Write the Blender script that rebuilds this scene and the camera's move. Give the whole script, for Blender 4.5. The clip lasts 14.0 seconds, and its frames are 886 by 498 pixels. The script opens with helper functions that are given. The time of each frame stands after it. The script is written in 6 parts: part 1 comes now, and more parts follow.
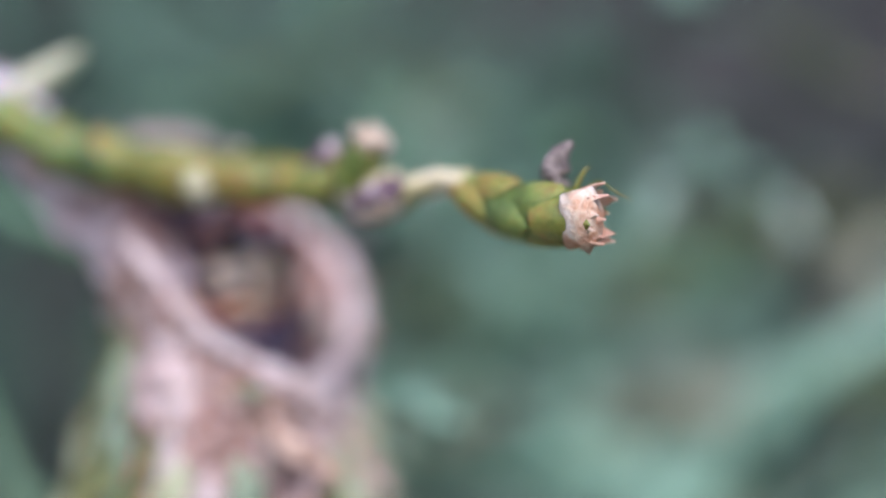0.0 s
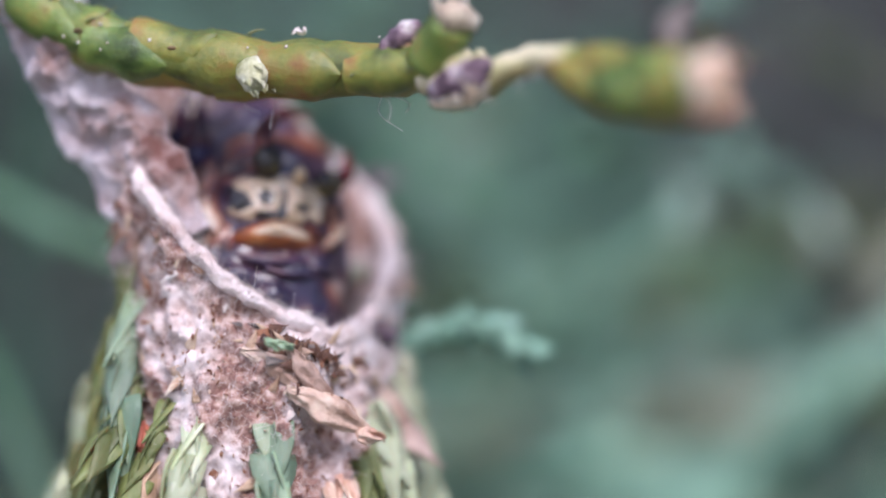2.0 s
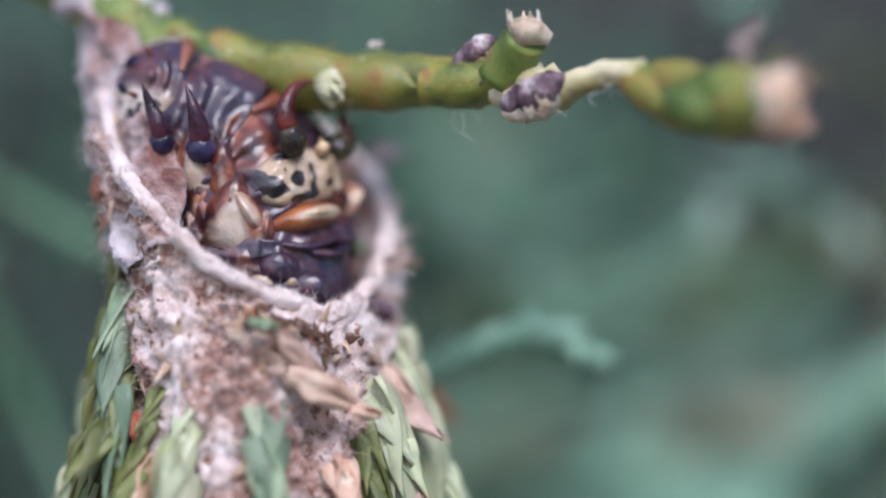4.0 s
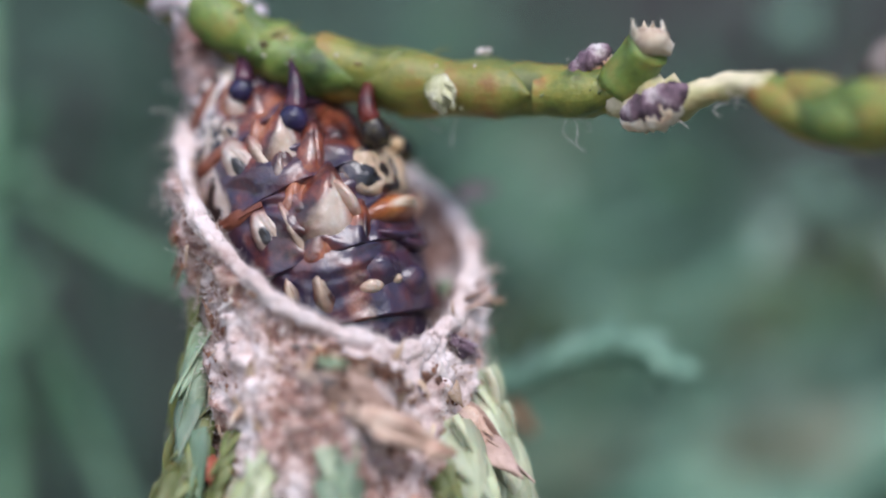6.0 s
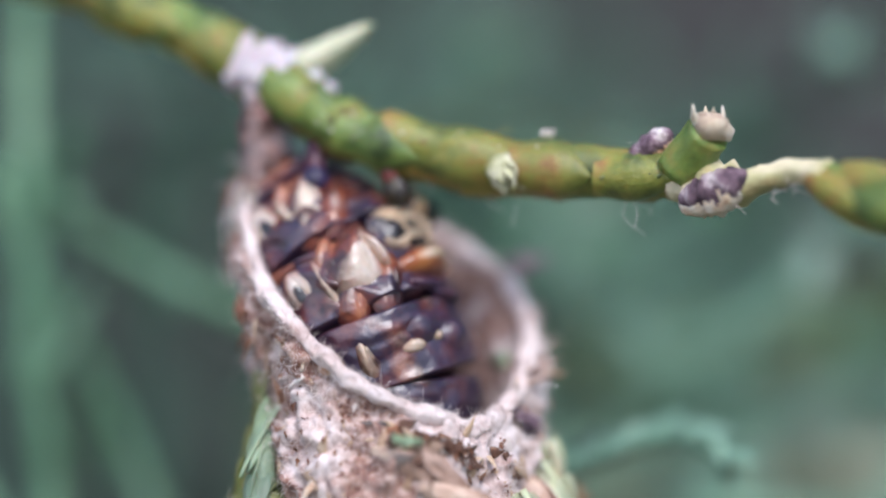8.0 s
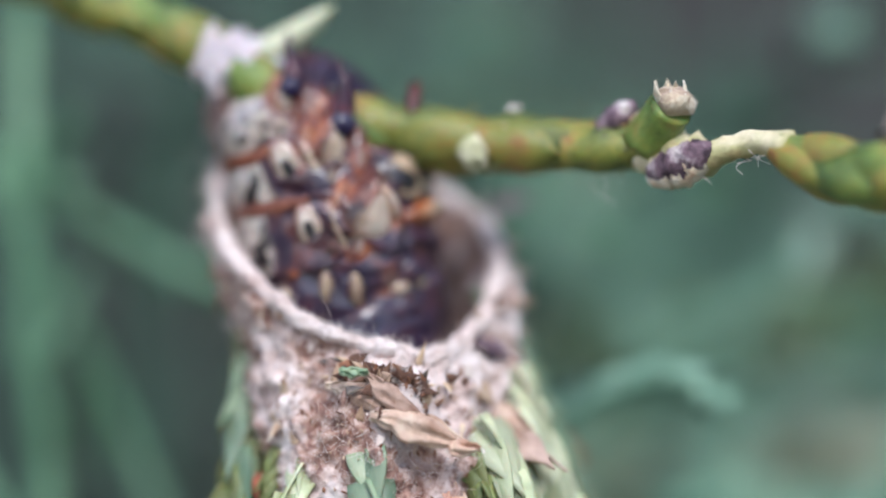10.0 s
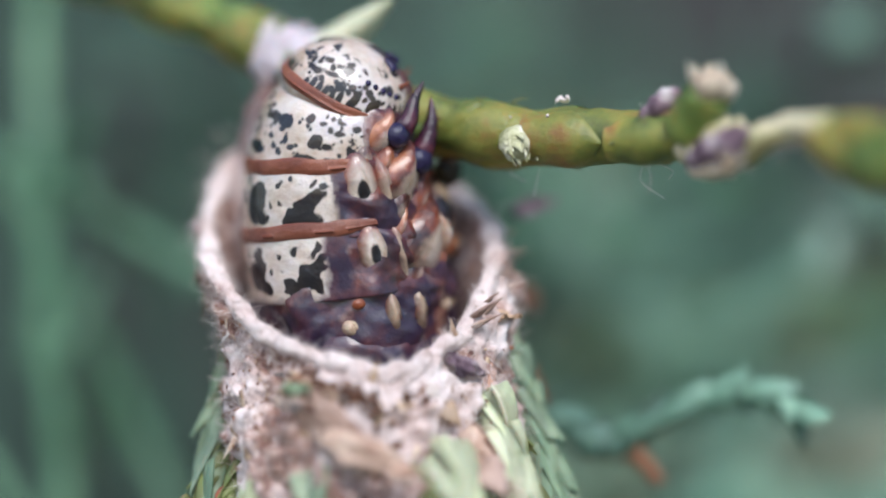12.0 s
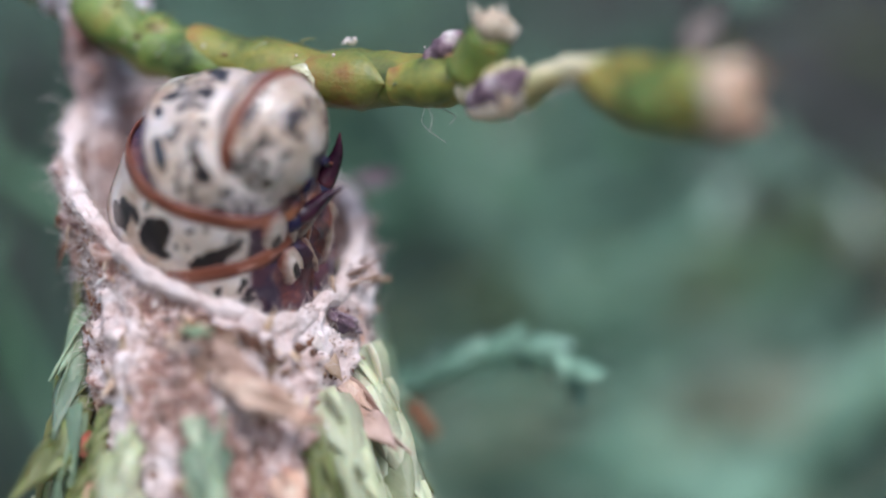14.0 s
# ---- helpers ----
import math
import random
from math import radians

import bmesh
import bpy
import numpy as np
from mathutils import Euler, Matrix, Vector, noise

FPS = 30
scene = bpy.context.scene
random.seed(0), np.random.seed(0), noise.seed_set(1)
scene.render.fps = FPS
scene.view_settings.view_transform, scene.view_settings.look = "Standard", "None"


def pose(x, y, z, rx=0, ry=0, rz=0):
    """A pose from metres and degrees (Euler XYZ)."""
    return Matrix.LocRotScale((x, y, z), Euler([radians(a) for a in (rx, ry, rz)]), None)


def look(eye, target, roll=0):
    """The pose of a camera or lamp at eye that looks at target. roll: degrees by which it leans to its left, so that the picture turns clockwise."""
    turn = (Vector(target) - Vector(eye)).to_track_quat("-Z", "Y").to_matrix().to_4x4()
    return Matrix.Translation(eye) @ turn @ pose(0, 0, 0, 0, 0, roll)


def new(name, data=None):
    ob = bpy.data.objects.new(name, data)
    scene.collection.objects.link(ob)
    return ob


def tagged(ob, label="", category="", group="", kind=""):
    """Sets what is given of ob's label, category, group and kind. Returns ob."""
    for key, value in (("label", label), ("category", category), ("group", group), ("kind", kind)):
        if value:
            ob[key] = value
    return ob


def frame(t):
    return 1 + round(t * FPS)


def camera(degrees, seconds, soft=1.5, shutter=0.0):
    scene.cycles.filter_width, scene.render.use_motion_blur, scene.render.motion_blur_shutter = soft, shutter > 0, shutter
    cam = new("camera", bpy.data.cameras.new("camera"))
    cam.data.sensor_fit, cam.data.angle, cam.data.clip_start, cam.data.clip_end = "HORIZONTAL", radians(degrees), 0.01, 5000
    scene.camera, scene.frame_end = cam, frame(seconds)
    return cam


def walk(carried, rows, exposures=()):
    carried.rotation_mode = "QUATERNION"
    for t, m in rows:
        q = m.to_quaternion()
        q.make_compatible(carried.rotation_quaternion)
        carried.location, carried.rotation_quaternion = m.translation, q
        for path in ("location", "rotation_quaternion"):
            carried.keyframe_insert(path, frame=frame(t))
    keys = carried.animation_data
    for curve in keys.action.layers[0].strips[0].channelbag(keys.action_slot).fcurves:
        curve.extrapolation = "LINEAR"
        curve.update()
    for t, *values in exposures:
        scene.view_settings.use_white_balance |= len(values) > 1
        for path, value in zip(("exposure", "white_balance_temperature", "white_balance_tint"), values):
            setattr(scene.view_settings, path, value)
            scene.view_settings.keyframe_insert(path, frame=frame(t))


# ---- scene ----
cam = camera(26, 14.0, soft=2.1)
# a macro lens held at one focus: what is sharp changes as it is moved nearer and further
cam.data.dof.use_dof = True
cam.data.dof.focus_distance = 0.0667
cam.data.dof.aperture_fstop = 9.5


def shot(x, y, z, pitch, roll, yaw):
    """A camera pose from millimetres and degrees; it looks along +y when all angles are zero."""
    return pose(x / 1000, y / 1000, z / 1000, pitch, roll, yaw) @ pose(0, 0, 0, 90)


CAMERA_ROWS = [
    (0, -4.83, -69.02, 12.42, 0.80, -0.00, 2.41),
    (0.5, -4.83, -69.02, 12.42, 0.85, -0.00, 2.57),
    (1, -4.83, -69.02, 12.42, 0.90, -0.00, 2.95),
    (1.5, -4.83, -69.02, 12.42, 0.98, -0.00, 3.05),
    (2, -4.83, -69.02, 12.42, 0.98, -0.00, 3.20),
    (2.5, -4.83, -69.02, 12.42, 0.98, -0.00, 2.85),
    (3, -4.83, -69.02, 12.42, 1.00, -0.00, 3.17),
    (3.5, -4.83, -69.02, 12.42, 0.98, -0.00, 3.05),
    (4, -4.83, -69.02, 12.42, 1.33, -0.00, 4.10),
    (4.2, -4.83, -69.02, 12.42, 1.61, -0.00, 4.73),
    (6.3, -4.83, -69.02, 12.42, 1.99, -0.00, 5.90),
    (6.5, -4.83, -69.02, 12.42, 1.99, -0.00, 6.15),
    (7, -4.83, -69.02, 12.42, 1.66, -0.00, 7.23),
    (7.5, -4.83, -69.02, 12.42, 2.57, -0.00, 6.73),
    (8, -4.83, -69.02, 12.42, 2.74, -0.00, 6.98),
    (8.2, -4.83, -69.02, 12.42, 1.99, -0.00, 6.73),
    (10.3, -4.83, -69.02, 12.42, 2.24, -0.00, 6.98),
    (10.5, -4.83, -69.02, 12.42, 2.24, -0.00, 7.06),
    (11, -4.83, -69.02, 12.42, 2.16, -0.00, 7.23),
    (11.5, -4.83, -69.02, 12.42, 1.49, -0.00, 7.15),
    (12, -4.83, -69.02, 12.42, 2.24, -0.00, 7.31),
    (12.5, -4.83, -69.02, 12.42, 2.57, -0.00, 6.40),
    (13, -4.83, -69.02, 12.42, 2.65, -0.00, 6.24),
    (13.4, -4.83, -69.02, 12.42, 1.49, -0.00, 6.32),
    (13.5, -4.83, -69.02, 12.42, 1.82, -0.00, 5.82),
    (14, -4.83, -69.02, 12.42, 0.83, -0.00, 4.33),
]
EXPOSURES = [(0, 0.92, 6150, 23), (1.5, 0.91, 6130, 23), (3, 0.82, 6100, 18), (4.2, 0.73, 6080, 17), (6.5, 0.72, 6200, 15), (7.5, 0.82, 6200, 15), (8.2, 0.88, 6180, 14), (10.3, 0.82, 6180, 10), (11, 0.80, 6180, 10), (12.5, 0.78, 6220, 9), (14, 0.72, 6180, 14)]
walk(cam, [(row[0], shot(*row[1:])) for row in CAMERA_ROWS], EXPOSURES)

# ---- light ----
SUN_ELEVATION, SUN_TURN = 46.0, 24.0
world = bpy.data.worlds.new("world")
scene.world = world
world.use_nodes = True
sky = world.node_tree.nodes.new("ShaderNodeTexSky")
sky.sky_type = "NISHITA"
sky.sun_disc = False
sky.sun_elevation, sky.sun_rotation = radians(SUN_ELEVATION), radians(180 + SUN_TURN)
background = world.node_tree.nodes["Background"]
background.inputs["Strength"].default_value = 0.12
world.node_tree.links.new(sky.outputs[0], background.inputs[0])
sun_data = bpy.data.lights.new("sun", "SUN")
sun_data.energy, sun_data.angle, sun_data.color = 2.0, radians(28), (1.0, 0.96, 0.92)
sun = new("sun", sun_data)
aim = Vector((math.sin(radians(SUN_TURN)), -math.cos(radians(SUN_TURN)), math.tan(radians(SUN_ELEVATION))))
sun.matrix_world = look(aim, (0, 0, 0))
scene.view_settings.exposure = 0.7

# ---- helpers for meshes, all in millimetres ----
MM = 0.001


def place(x, y, z, rx=0, ry=0, rz=0):
    return pose(x * MM, y * MM, z * MM, rx, ry, rz)


def finish(name, mesh, material, parent, label="", smooth=True):
    if smooth:
        mesh.polygons.foreach_set("use_smooth", [True] * len(mesh.polygons))
    if material:
        mesh.materials.append(material)
    ob = new(name, mesh)
    ob.parent = parent
    if label:
        tagged(ob, label)
    return ob


def part(name, bm, material, parent, label="", smooth=True):
    """Links a bmesh in millimetres as one mesh object under a thing or under a part."""
    bmesh.ops.scale(bm, vec=(MM, MM, MM), verts=bm.verts)
    mesh = bpy.data.meshes.new(name)
    bm.to_mesh(mesh)
    bm.free()
    return finish(name, mesh, material, parent, label, smooth)


def sheet(name, fn, nu, nv, wrap=True):
    """A mesh over a grid: fn(u, v) in millimetres, u and v from 0 to 1; u closes on itself if wrap."""
    cols = nu if wrap else nu + 1
    verts = [Vector(fn(i / nu, j / nv)) * MM for j in range(nv + 1) for i in range(cols)]
    faces = []
    for j in range(nv):
        for i in range(nu):
            a, b = j * cols + i, j * cols + (i + 1) % cols
            faces.append((a, b, b + cols, a + cols))
    mesh = bpy.data.meshes.new(name)
    mesh.from_pydata(verts, [], faces)
    mesh.update()
    return mesh


def rough3(p, s, seed=0.0):
    return noise.noise(Vector((p[0] * s + seed, p[1] * s - seed, p[2] * s + 2 * seed)))


def spline(points, n):
    """n + 1 points on a smooth curve through the given points."""
    pts = [Vector(p) for p in points]
    pts = [2 * pts[0] - pts[1]] + pts + [2 * pts[-1] - pts[-2]]
    out = []
    spans = len(pts) - 3
    for k in range(n + 1):
        g = min(k / n * spans, spans - 1e-6)
        i, f = int(g), g - int(g)
        a, b, c, d = pts[i:i + 4]
        out.append(0.5 * (2 * b + (c - a) * f + (2 * a - 5 * b + 4 * c - d) * f * f + (3 * b - a - 3 * c + d) * f ** 3))
    return out


def axes_along(way):
    way = way.normalized()
    side = way.cross(Vector((0, 0, 1)))
    if side.length < 1e-3:
        side = way.cross(Vector((0, 1, 0)))
    side.normalize()
    return side, way.cross(side).normalized()


def tube(bm, pts, radii, n=8, bumpy=0.0, flat=1.0):
    """A closed tube along pts, with one radius a point."""
    pts = [Vector(p) for p in pts]
    rings = []
    for k, p in enumerate(pts):
        way = pts[min(k + 1, len(pts) - 1)] - pts[max(k - 1, 0)]
        a, b = axes_along(way)
        r = radii[k] if hasattr(radii, "__len__") else radii
        ring = []
        for i in range(n):
            w = 2 * math.pi * i / n
            rr = r
            if bumpy:
                rr = r * (1 + bumpy * rough3((p + a * math.cos(w) * r + b * math.sin(w) * r), 1.3 / max(r, 0.05) ** 0.5))
            ring.append(bm.verts.new(p + a * (rr * math.cos(w)) + b * (rr * flat * math.sin(w))))
        rings.append(ring)
    for r0, r1 in zip(rings, rings[1:]):
        for i in range(n):
            bm.faces.new((r0[i], r0[(i + 1) % n], r1[(i + 1) % n], r1[i]))
    bm.faces.new(rings[0][::-1])
    bm.faces.new(rings[-1])
    return bm


def taper(n, r0, r1, power=1.0):
    return [r0 + (r1 - r0) * (k / n) ** power for k in range(n + 1)]


# ---- materials ----
def nodes_of(name):
    m = bpy.data.materials.new(name)
    m.use_nodes = True
    return m, m.node_tree.nodes, m.node_tree.links, m.node_tree.nodes["Principled BSDF"]


def noise_node(nodes, links, coord, scale, detail=4.0, rough=0.6):
    n = nodes.new("ShaderNodeTexNoise")
    n.inputs["Scale"].default_value = scale
    n.inputs["Detail"].default_value = detail
    n.inputs["Roughness"].default_value = rough
    links.new(coord, n.inputs["Vector"])
    return n.outputs["Fac"]


def ramp_node(nodes, links, fac, stops):
    r = nodes.new("ShaderNodeValToRGB")
    while len(r.color_ramp.elements) < len(stops):
        r.color_ramp.elements.new(0.5)
    for e, (pos, col) in zip(r.color_ramp.elements, stops):
        e.position, e.color = pos, (*col, 1)
    links.new(fac, r.inputs["Fac"])
    return r.outputs["Color"]


def mix_node(nodes, links, fac, a, b, blend="MIX"):
    m = nodes.new("ShaderNodeMix")
    m.data_type, m.blend_type = "RGBA", blend
    for sock, val in ((m.inputs["Factor"], fac), (m.inputs[6], a), (m.inputs[7], b)):
        if isinstance(val, (int, float)):
            sock.default_value = val
        elif isinstance(val, tuple):
            sock.default_value = (*val, 1)
        else:
            links.new(val, sock)
    return m.outputs[2]


def bump_node(nodes, links, height, bsdf, strength, distance):
    b = nodes.new("ShaderNodeBump")
    b.inputs["Strength"].default_value = strength
    b.inputs["Distance"].default_value = distance
    links.new(height, b.inputs["Height"])
    links.new(b.outputs["Normal"], bsdf.inputs["Normal"])


def surface(name, stops, scale, fine=6.0, roughness=0.5, bump=0.3, per_piece=0.25, sheen=0.0, subsurface=0.0, stretch=(1, 1, 1)):
    """A surface of mottled colour: stops along a coarse noise, a finer grain over it, and a shift from piece to piece."""
    m, nodes, links, bsdf = nodes_of(name)
    tex = nodes.new("ShaderNodeTexCoord")
    info = nodes.new("ShaderNodeObjectInfo")
    shift = nodes.new("ShaderNodeVectorMath")
    shift.operation = "MULTIPLY_ADD"
    links.new(tex.outputs["Object"], shift.inputs[0])
    shift.inputs[1].default_value = stretch
    offset = nodes.new("ShaderNodeMath")
    offset.operation = "MULTIPLY"
    offset.inputs[1].default_value = 0.37
    links.new(info.outputs["Random"], offset.inputs[0])
    links.new(offset.outputs[0], shift.inputs[2])
    coord = shift.outputs[0]
    coarse = noise_node(nodes, links, coord, scale)
    grain = noise_node(nodes, links, coord, scale * fine, 5.0, 0.65)
    colour = ramp_node(nodes, links, coarse, stops)
    speck = ramp_node(nodes, links, grain, ((0.3, (0.42, 0.42, 0.42)), (0.55, (0.5, 0.5, 0.5)), (0.75, (0.6, 0.6, 0.58))))
    colour = mix_node(nodes, links, 0.85, colour, speck, "OVERLAY")
    if per_piece:
        tone = ramp_node(nodes, links, info.outputs["Random"], ((0.0, (0.5 - per_piece * 0.6,) * 3), (1.0, (0.5 + per_piece * 0.5, 0.5 + per_piece * 0.5, 0.5 + per_piece * 0.3))))
        colour = mix_node(nodes, links, 1.0, colour, tone, "OVERLAY")
    links.new(colour, bsdf.inputs["Base Color"])
    bsdf.inputs["Roughness"].default_value = roughness
    if sheen:
        bsdf.inputs["Sheen Weight"].default_value = sheen
    if subsurface:
        bsdf.inputs["Subsurface Weight"].default_value = subsurface
        bsdf.inputs["Subsurface Scale"].default_value = 0.0008
    if bump:
        bump_node(nodes, links, grain, bsdf, bump, 0.15 / scale)
    return m


leaf_green = surface("leaf_green", ((0.30, (0.030, 0.055, 0.012)), (0.40, (0.085, 0.135, 0.030)), (0.54, (0.18, 0.25, 0.055)), (0.64, (0.27, 0.27, 0.065)), (0.74, (0.22, 0.11, 0.04))), 480, roughness=0.42, subsurface=0.25, per_piece=0.12)
leaf_sage = surface("leaf_sage", ((0.28, (0.22, 0.25, 0.13)), (0.42, (0.38, 0.42, 0.25)), (0.55, (0.54, 0.56, 0.40)), (0.72, (0.68, 0.62, 0.52))), 420, roughness=0.5, subsurface=0.1)
leaf_yellow = surface("leaf_yellow", ((0.30, (0.055, 0.075, 0.018)), (0.42, (0.15, 0.175, 0.035)), (0.56, (0.26, 0.25, 0.05)), (0.66, (0.30, 0.17, 0.045)), (0.76, (0.17, 0.07, 0.028))), 500, roughness=0.42, subsurface=0.25, per_piece=0.12)
leaf_amber = surface("leaf_amber", ((0.28, (0.13, 0.14, 0.03)), (0.44, (0.26, 0.24, 0.05)), (0.58, (0.34, 0.24, 0.05)), (0.72, (0.32, 0.14, 0.04))), 420, roughness=0.42, subsurface=0.3, per_piece=0.12)
leaf_olive = surface("leaf_olive", ((0.3, (0.06, 0.075, 0.022)), (0.5, (0.15, 0.175, 0.06)), (0.7, (0.27, 0.27, 0.12))), 420, roughness=0.5, subsurface=0.1)
leaf_blue = surface("leaf_blue", ((0.3, (0.10, 0.165, 0.11)), (0.5, (0.22, 0.30, 0.20)), (0.72, (0.42, 0.47, 0.34))), 400, roughness=0.5, subsurface=0.1)
leaf_tan = surface("leaf_tan", ((0.3, (0.30, 0.17, 0.11)), (0.5, (0.52, 0.36, 0.26)), (0.7, (0.66, 0.52, 0.40))), 500, roughness=0.6)
flake_pink = surface("flake_pink", ((0.3, (0.28, 0.15, 0.11)), (0.5, (0.52, 0.36, 0.30)), (0.7, (0.70, 0.56, 0.50))), 600, roughness=0.6, bump=0.7)
leaf_red = surface("leaf_red", ((0.3, (0.25, 0.05, 0.03)), (0.6, (0.55, 0.18, 0.12))), 600, roughness=0.5)
leaf_gland = surface("leaf_gland", ((0.3, (0.06, 0.03, 0.015)), (0.6, (0.16, 0.09, 0.03))), 900, roughness=0.5)
neck_pale = surface("neck_pale", ((0.3, (0.40, 0.27, 0.12)), (0.45, (0.50, 0.47, 0.24)), (0.62, (0.76, 0.68, 0.52))), 420, roughness=0.6)
tuft_pale = surface("tuft_pale", ((0.32, (0.30, 0.30, 0.12)), (0.44, (0.58, 0.57, 0.36)), (0.6, (0.82, 0.80, 0.68))), 900, roughness=0.6, bump=0.8)
silk_white = surface("silk_white", ((0.3, (0.55, 0.42, 0.38)), (0.5, (0.74, 0.65, 0.60)), (0.7, (0.84, 0.79, 0.77))), 500, roughness=0.85, sheen=0.3, per_piece=0)


def felt_material(name, bare):
    """Felted silk: white clumps and loose fibres over a brown crust of litter."""
    m, nodes, links, bsdf = nodes_of(name)
    tex = nodes.new("ShaderNodeTexCoord")
    coord = tex.outputs["Object"]
    wide = noise_node(nodes, links, coord, 210, 3.0)
    clump = noise_node(nodes, links, coord, 620, 6.0, 0.62)
    grit = noise_node(nodes, links, coord, 2600, 4.0, 0.7)
    fibre = nodes.new("ShaderNodeTexNoise")
    fibre.noise_type = "RIDGED_MULTIFRACTAL"
    fibre.inputs["Scale"].default_value = 1100
    fibre.inputs["Detail"].default_value = 5.0
    links.new(coord, fibre.inputs["Vector"])

    def add(a, b, k):
        n = nodes.new("ShaderNodeMath")
        n.operation = "MULTIPLY_ADD"
        links.new(b, n.inputs[0])
        n.inputs[1].default_value = k
        links.new(a, n.inputs[2])
        return n.outputs[0]
    mass = add(add(wide, clump, 0.6), grit, 0.18)
    crust = ramp_node(nodes, links, grit, ((0.35, (0.13, 0.055, 0.045)), (0.5, (0.34, 0.19, 0.15)), (0.65, (0.56, 0.41, 0.35))))
    silk = ramp_node(nodes, links, clump, ((0.3, (0.42, 0.28, 0.25)), (0.47, (0.66, 0.53, 0.50)), (0.65, (0.83, 0.74, 0.73))))
    cover = ramp_node(nodes, links, mass, ((bare, (0, 0, 0)), (bare + 0.08, (0.65, 0.65, 0.65)), (bare + 0.16, (1, 1, 1))))
    links.new(mix_node(nodes, links, cover, crust, silk), bsdf.inputs["Base Color"])
    bsdf.inputs["Roughness"].default_value = 0.85
    bsdf.inputs["Sheen Weight"].default_value = 0.25
    bump_node(nodes, links, add(add(clump, fibre.outputs["Fac"], 0.25), grit, 0.3), bsdf, 0.6, 0.0003)
    return m


bag_felt = felt_material("bag_felt", 0.832)
rim_silk = felt_material("rim_silk", 0.65)
silk_lilac = surface("silk_lilac", ((0.32, (0.28, 0.22, 0.17)), (0.48, (0.48, 0.41, 0.42)), (0.68, (0.64, 0.58, 0.63))), 260, roughness=0.85, sheen=0.3, per_piece=0, subsurface=0.2)
strap_felt = surface("strap_felt", ((0.34, (0.18, 0.07, 0.055)), (0.42, (0.40, 0.27, 0.25)), (0.51, (0.56, 0.47, 0.49)), (0.64, (0.74, 0.67, 0.69))), 330, roughness=0.85, sheen=0.3, per_piece=0, bump=0.8)
debris = surface("debris", ((0.3, (0.08, 0.028, 0.018)), (0.5, (0.24, 0.095, 0.05)), (0.7, (0.42, 0.22, 0.13))), 900, roughness=0.7)
litter_dark = surface("litter_dark", ((0.3, (0.045, 0.018, 0.014)), (0.5, (0.12, 0.055, 0.035)), (0.7, (0.27, 0.15, 0.10))), 1200, roughness=0.8)
pith = surface("pith", ((0.3, (0.45, 0.20, 0.11)), (0.45, (0.66, 0.42, 0.31)), (0.6, (0.78, 0.64, 0.54)), (0.72, (0.84, 0.76, 0.68))), 900, roughness=0.75, bump=0.9)
bud_white = surface("bud_white", ((0.3, (0.50, 0.36, 0.24)), (0.45, (0.72, 0.62, 0.50)), (0.65, (0.85, 0.80, 0.74))), 900, roughness=0.75, bump=0.9)
purple_scale = surface("purple_scale", ((0.36, (0.04, 0.02, 0.035)), (0.5, (0.18, 0.11, 0.15)), (0.6, (0.42, 0.34, 0.38)), (0.7, (0.66, 0.58, 0.60))), 1100, roughness=0.6, bump=0.9)
dry_grey = surface("dry_grey", ((0.3, (0.05, 0.04, 0.04)), (0.5, (0.20, 0.16, 0.15)), (0.7, (0.45, 0.38, 0.36))), 1200, roughness=0.7)
chitin_brown = surface("chitin_brown", ((0.3, (0.10, 0.022, 0.010)), (0.5, (0.22, 0.055, 0.022)), (0.7, (0.36, 0.12, 0.05))), 700, roughness=0.28, per_piece=0.1)
chitin_red = surface("chitin_red", ((0.3, (0.05, 0.010, 0.012)), (0.6, (0.17, 0.03, 0.022))), 900, roughness=0.2, per_piece=0.1)
chitin_dark = surface("chitin_dark", ((0.3, (0.008, 0.006, 0.020)), (0.55, (0.024, 0.018, 0.060)), (0.75, (0.07, 0.045, 0.12))), 700, roughness=0.16, per_piece=0.1)
chitin_plum = surface("chitin_plum", ((0.3, (0.012, 0.006, 0.014)), (0.5, (0.045, 0.012, 0.028)), (0.68, (0.12, 0.03, 0.045))), 800, roughness=0.15, per_piece=0.1)
chitin_band = surface("chitin_band", ((0.3, (0.11, 0.028, 0.018)), (0.5, (0.20, 0.060, 0.034)), (0.7, (0.27, 0.10, 0.06))), 500, roughness=0.34, per_piece=0.1)
chitin_skin = surface("chitin_skin", ((0.3, (0.016, 0.010, 0.028)), (0.5, (0.045, 0.025, 0.055)), (0.66, (0.12, 0.05, 0.065))), 700, roughness=0.3, per_piece=0.1)
chitin_olive = surface("chitin_olive", ((0.36, (0.014, 0.010, 0.012)), (0.52, (0.04, 0.03, 0.014)), (0.64, (0.16, 0.12, 0.05)), (0.74, (0.45, 0.36, 0.22))), 1400, roughness=0.2, per_piece=0)
chitin_cream = surface("chitin_cream", ((0.3, (0.40, 0.18, 0.07)), (0.5, (0.62, 0.44, 0.26)), (0.7, (0.78, 0.64, 0.46))), 900, roughness=0.32, per_piece=0.1)
far_pale = surface("far_pale", ((0.3, (0.085, 0.18, 0.13)), (0.5, (0.18, 0.335, 0.25)), (0.7, (0.33, 0.50, 0.41))), 120, roughness=0.5)
# brighter copy of far_pale: glints of light on shoot ends, put into the colour
far_glint = surface("far_glint", ((0.3, (0.24, 0.36, 0.30)), (0.5, (0.42, 0.56, 0.49)), (0.7, (0.62, 0.74, 0.67))), 120, roughness=0.4)
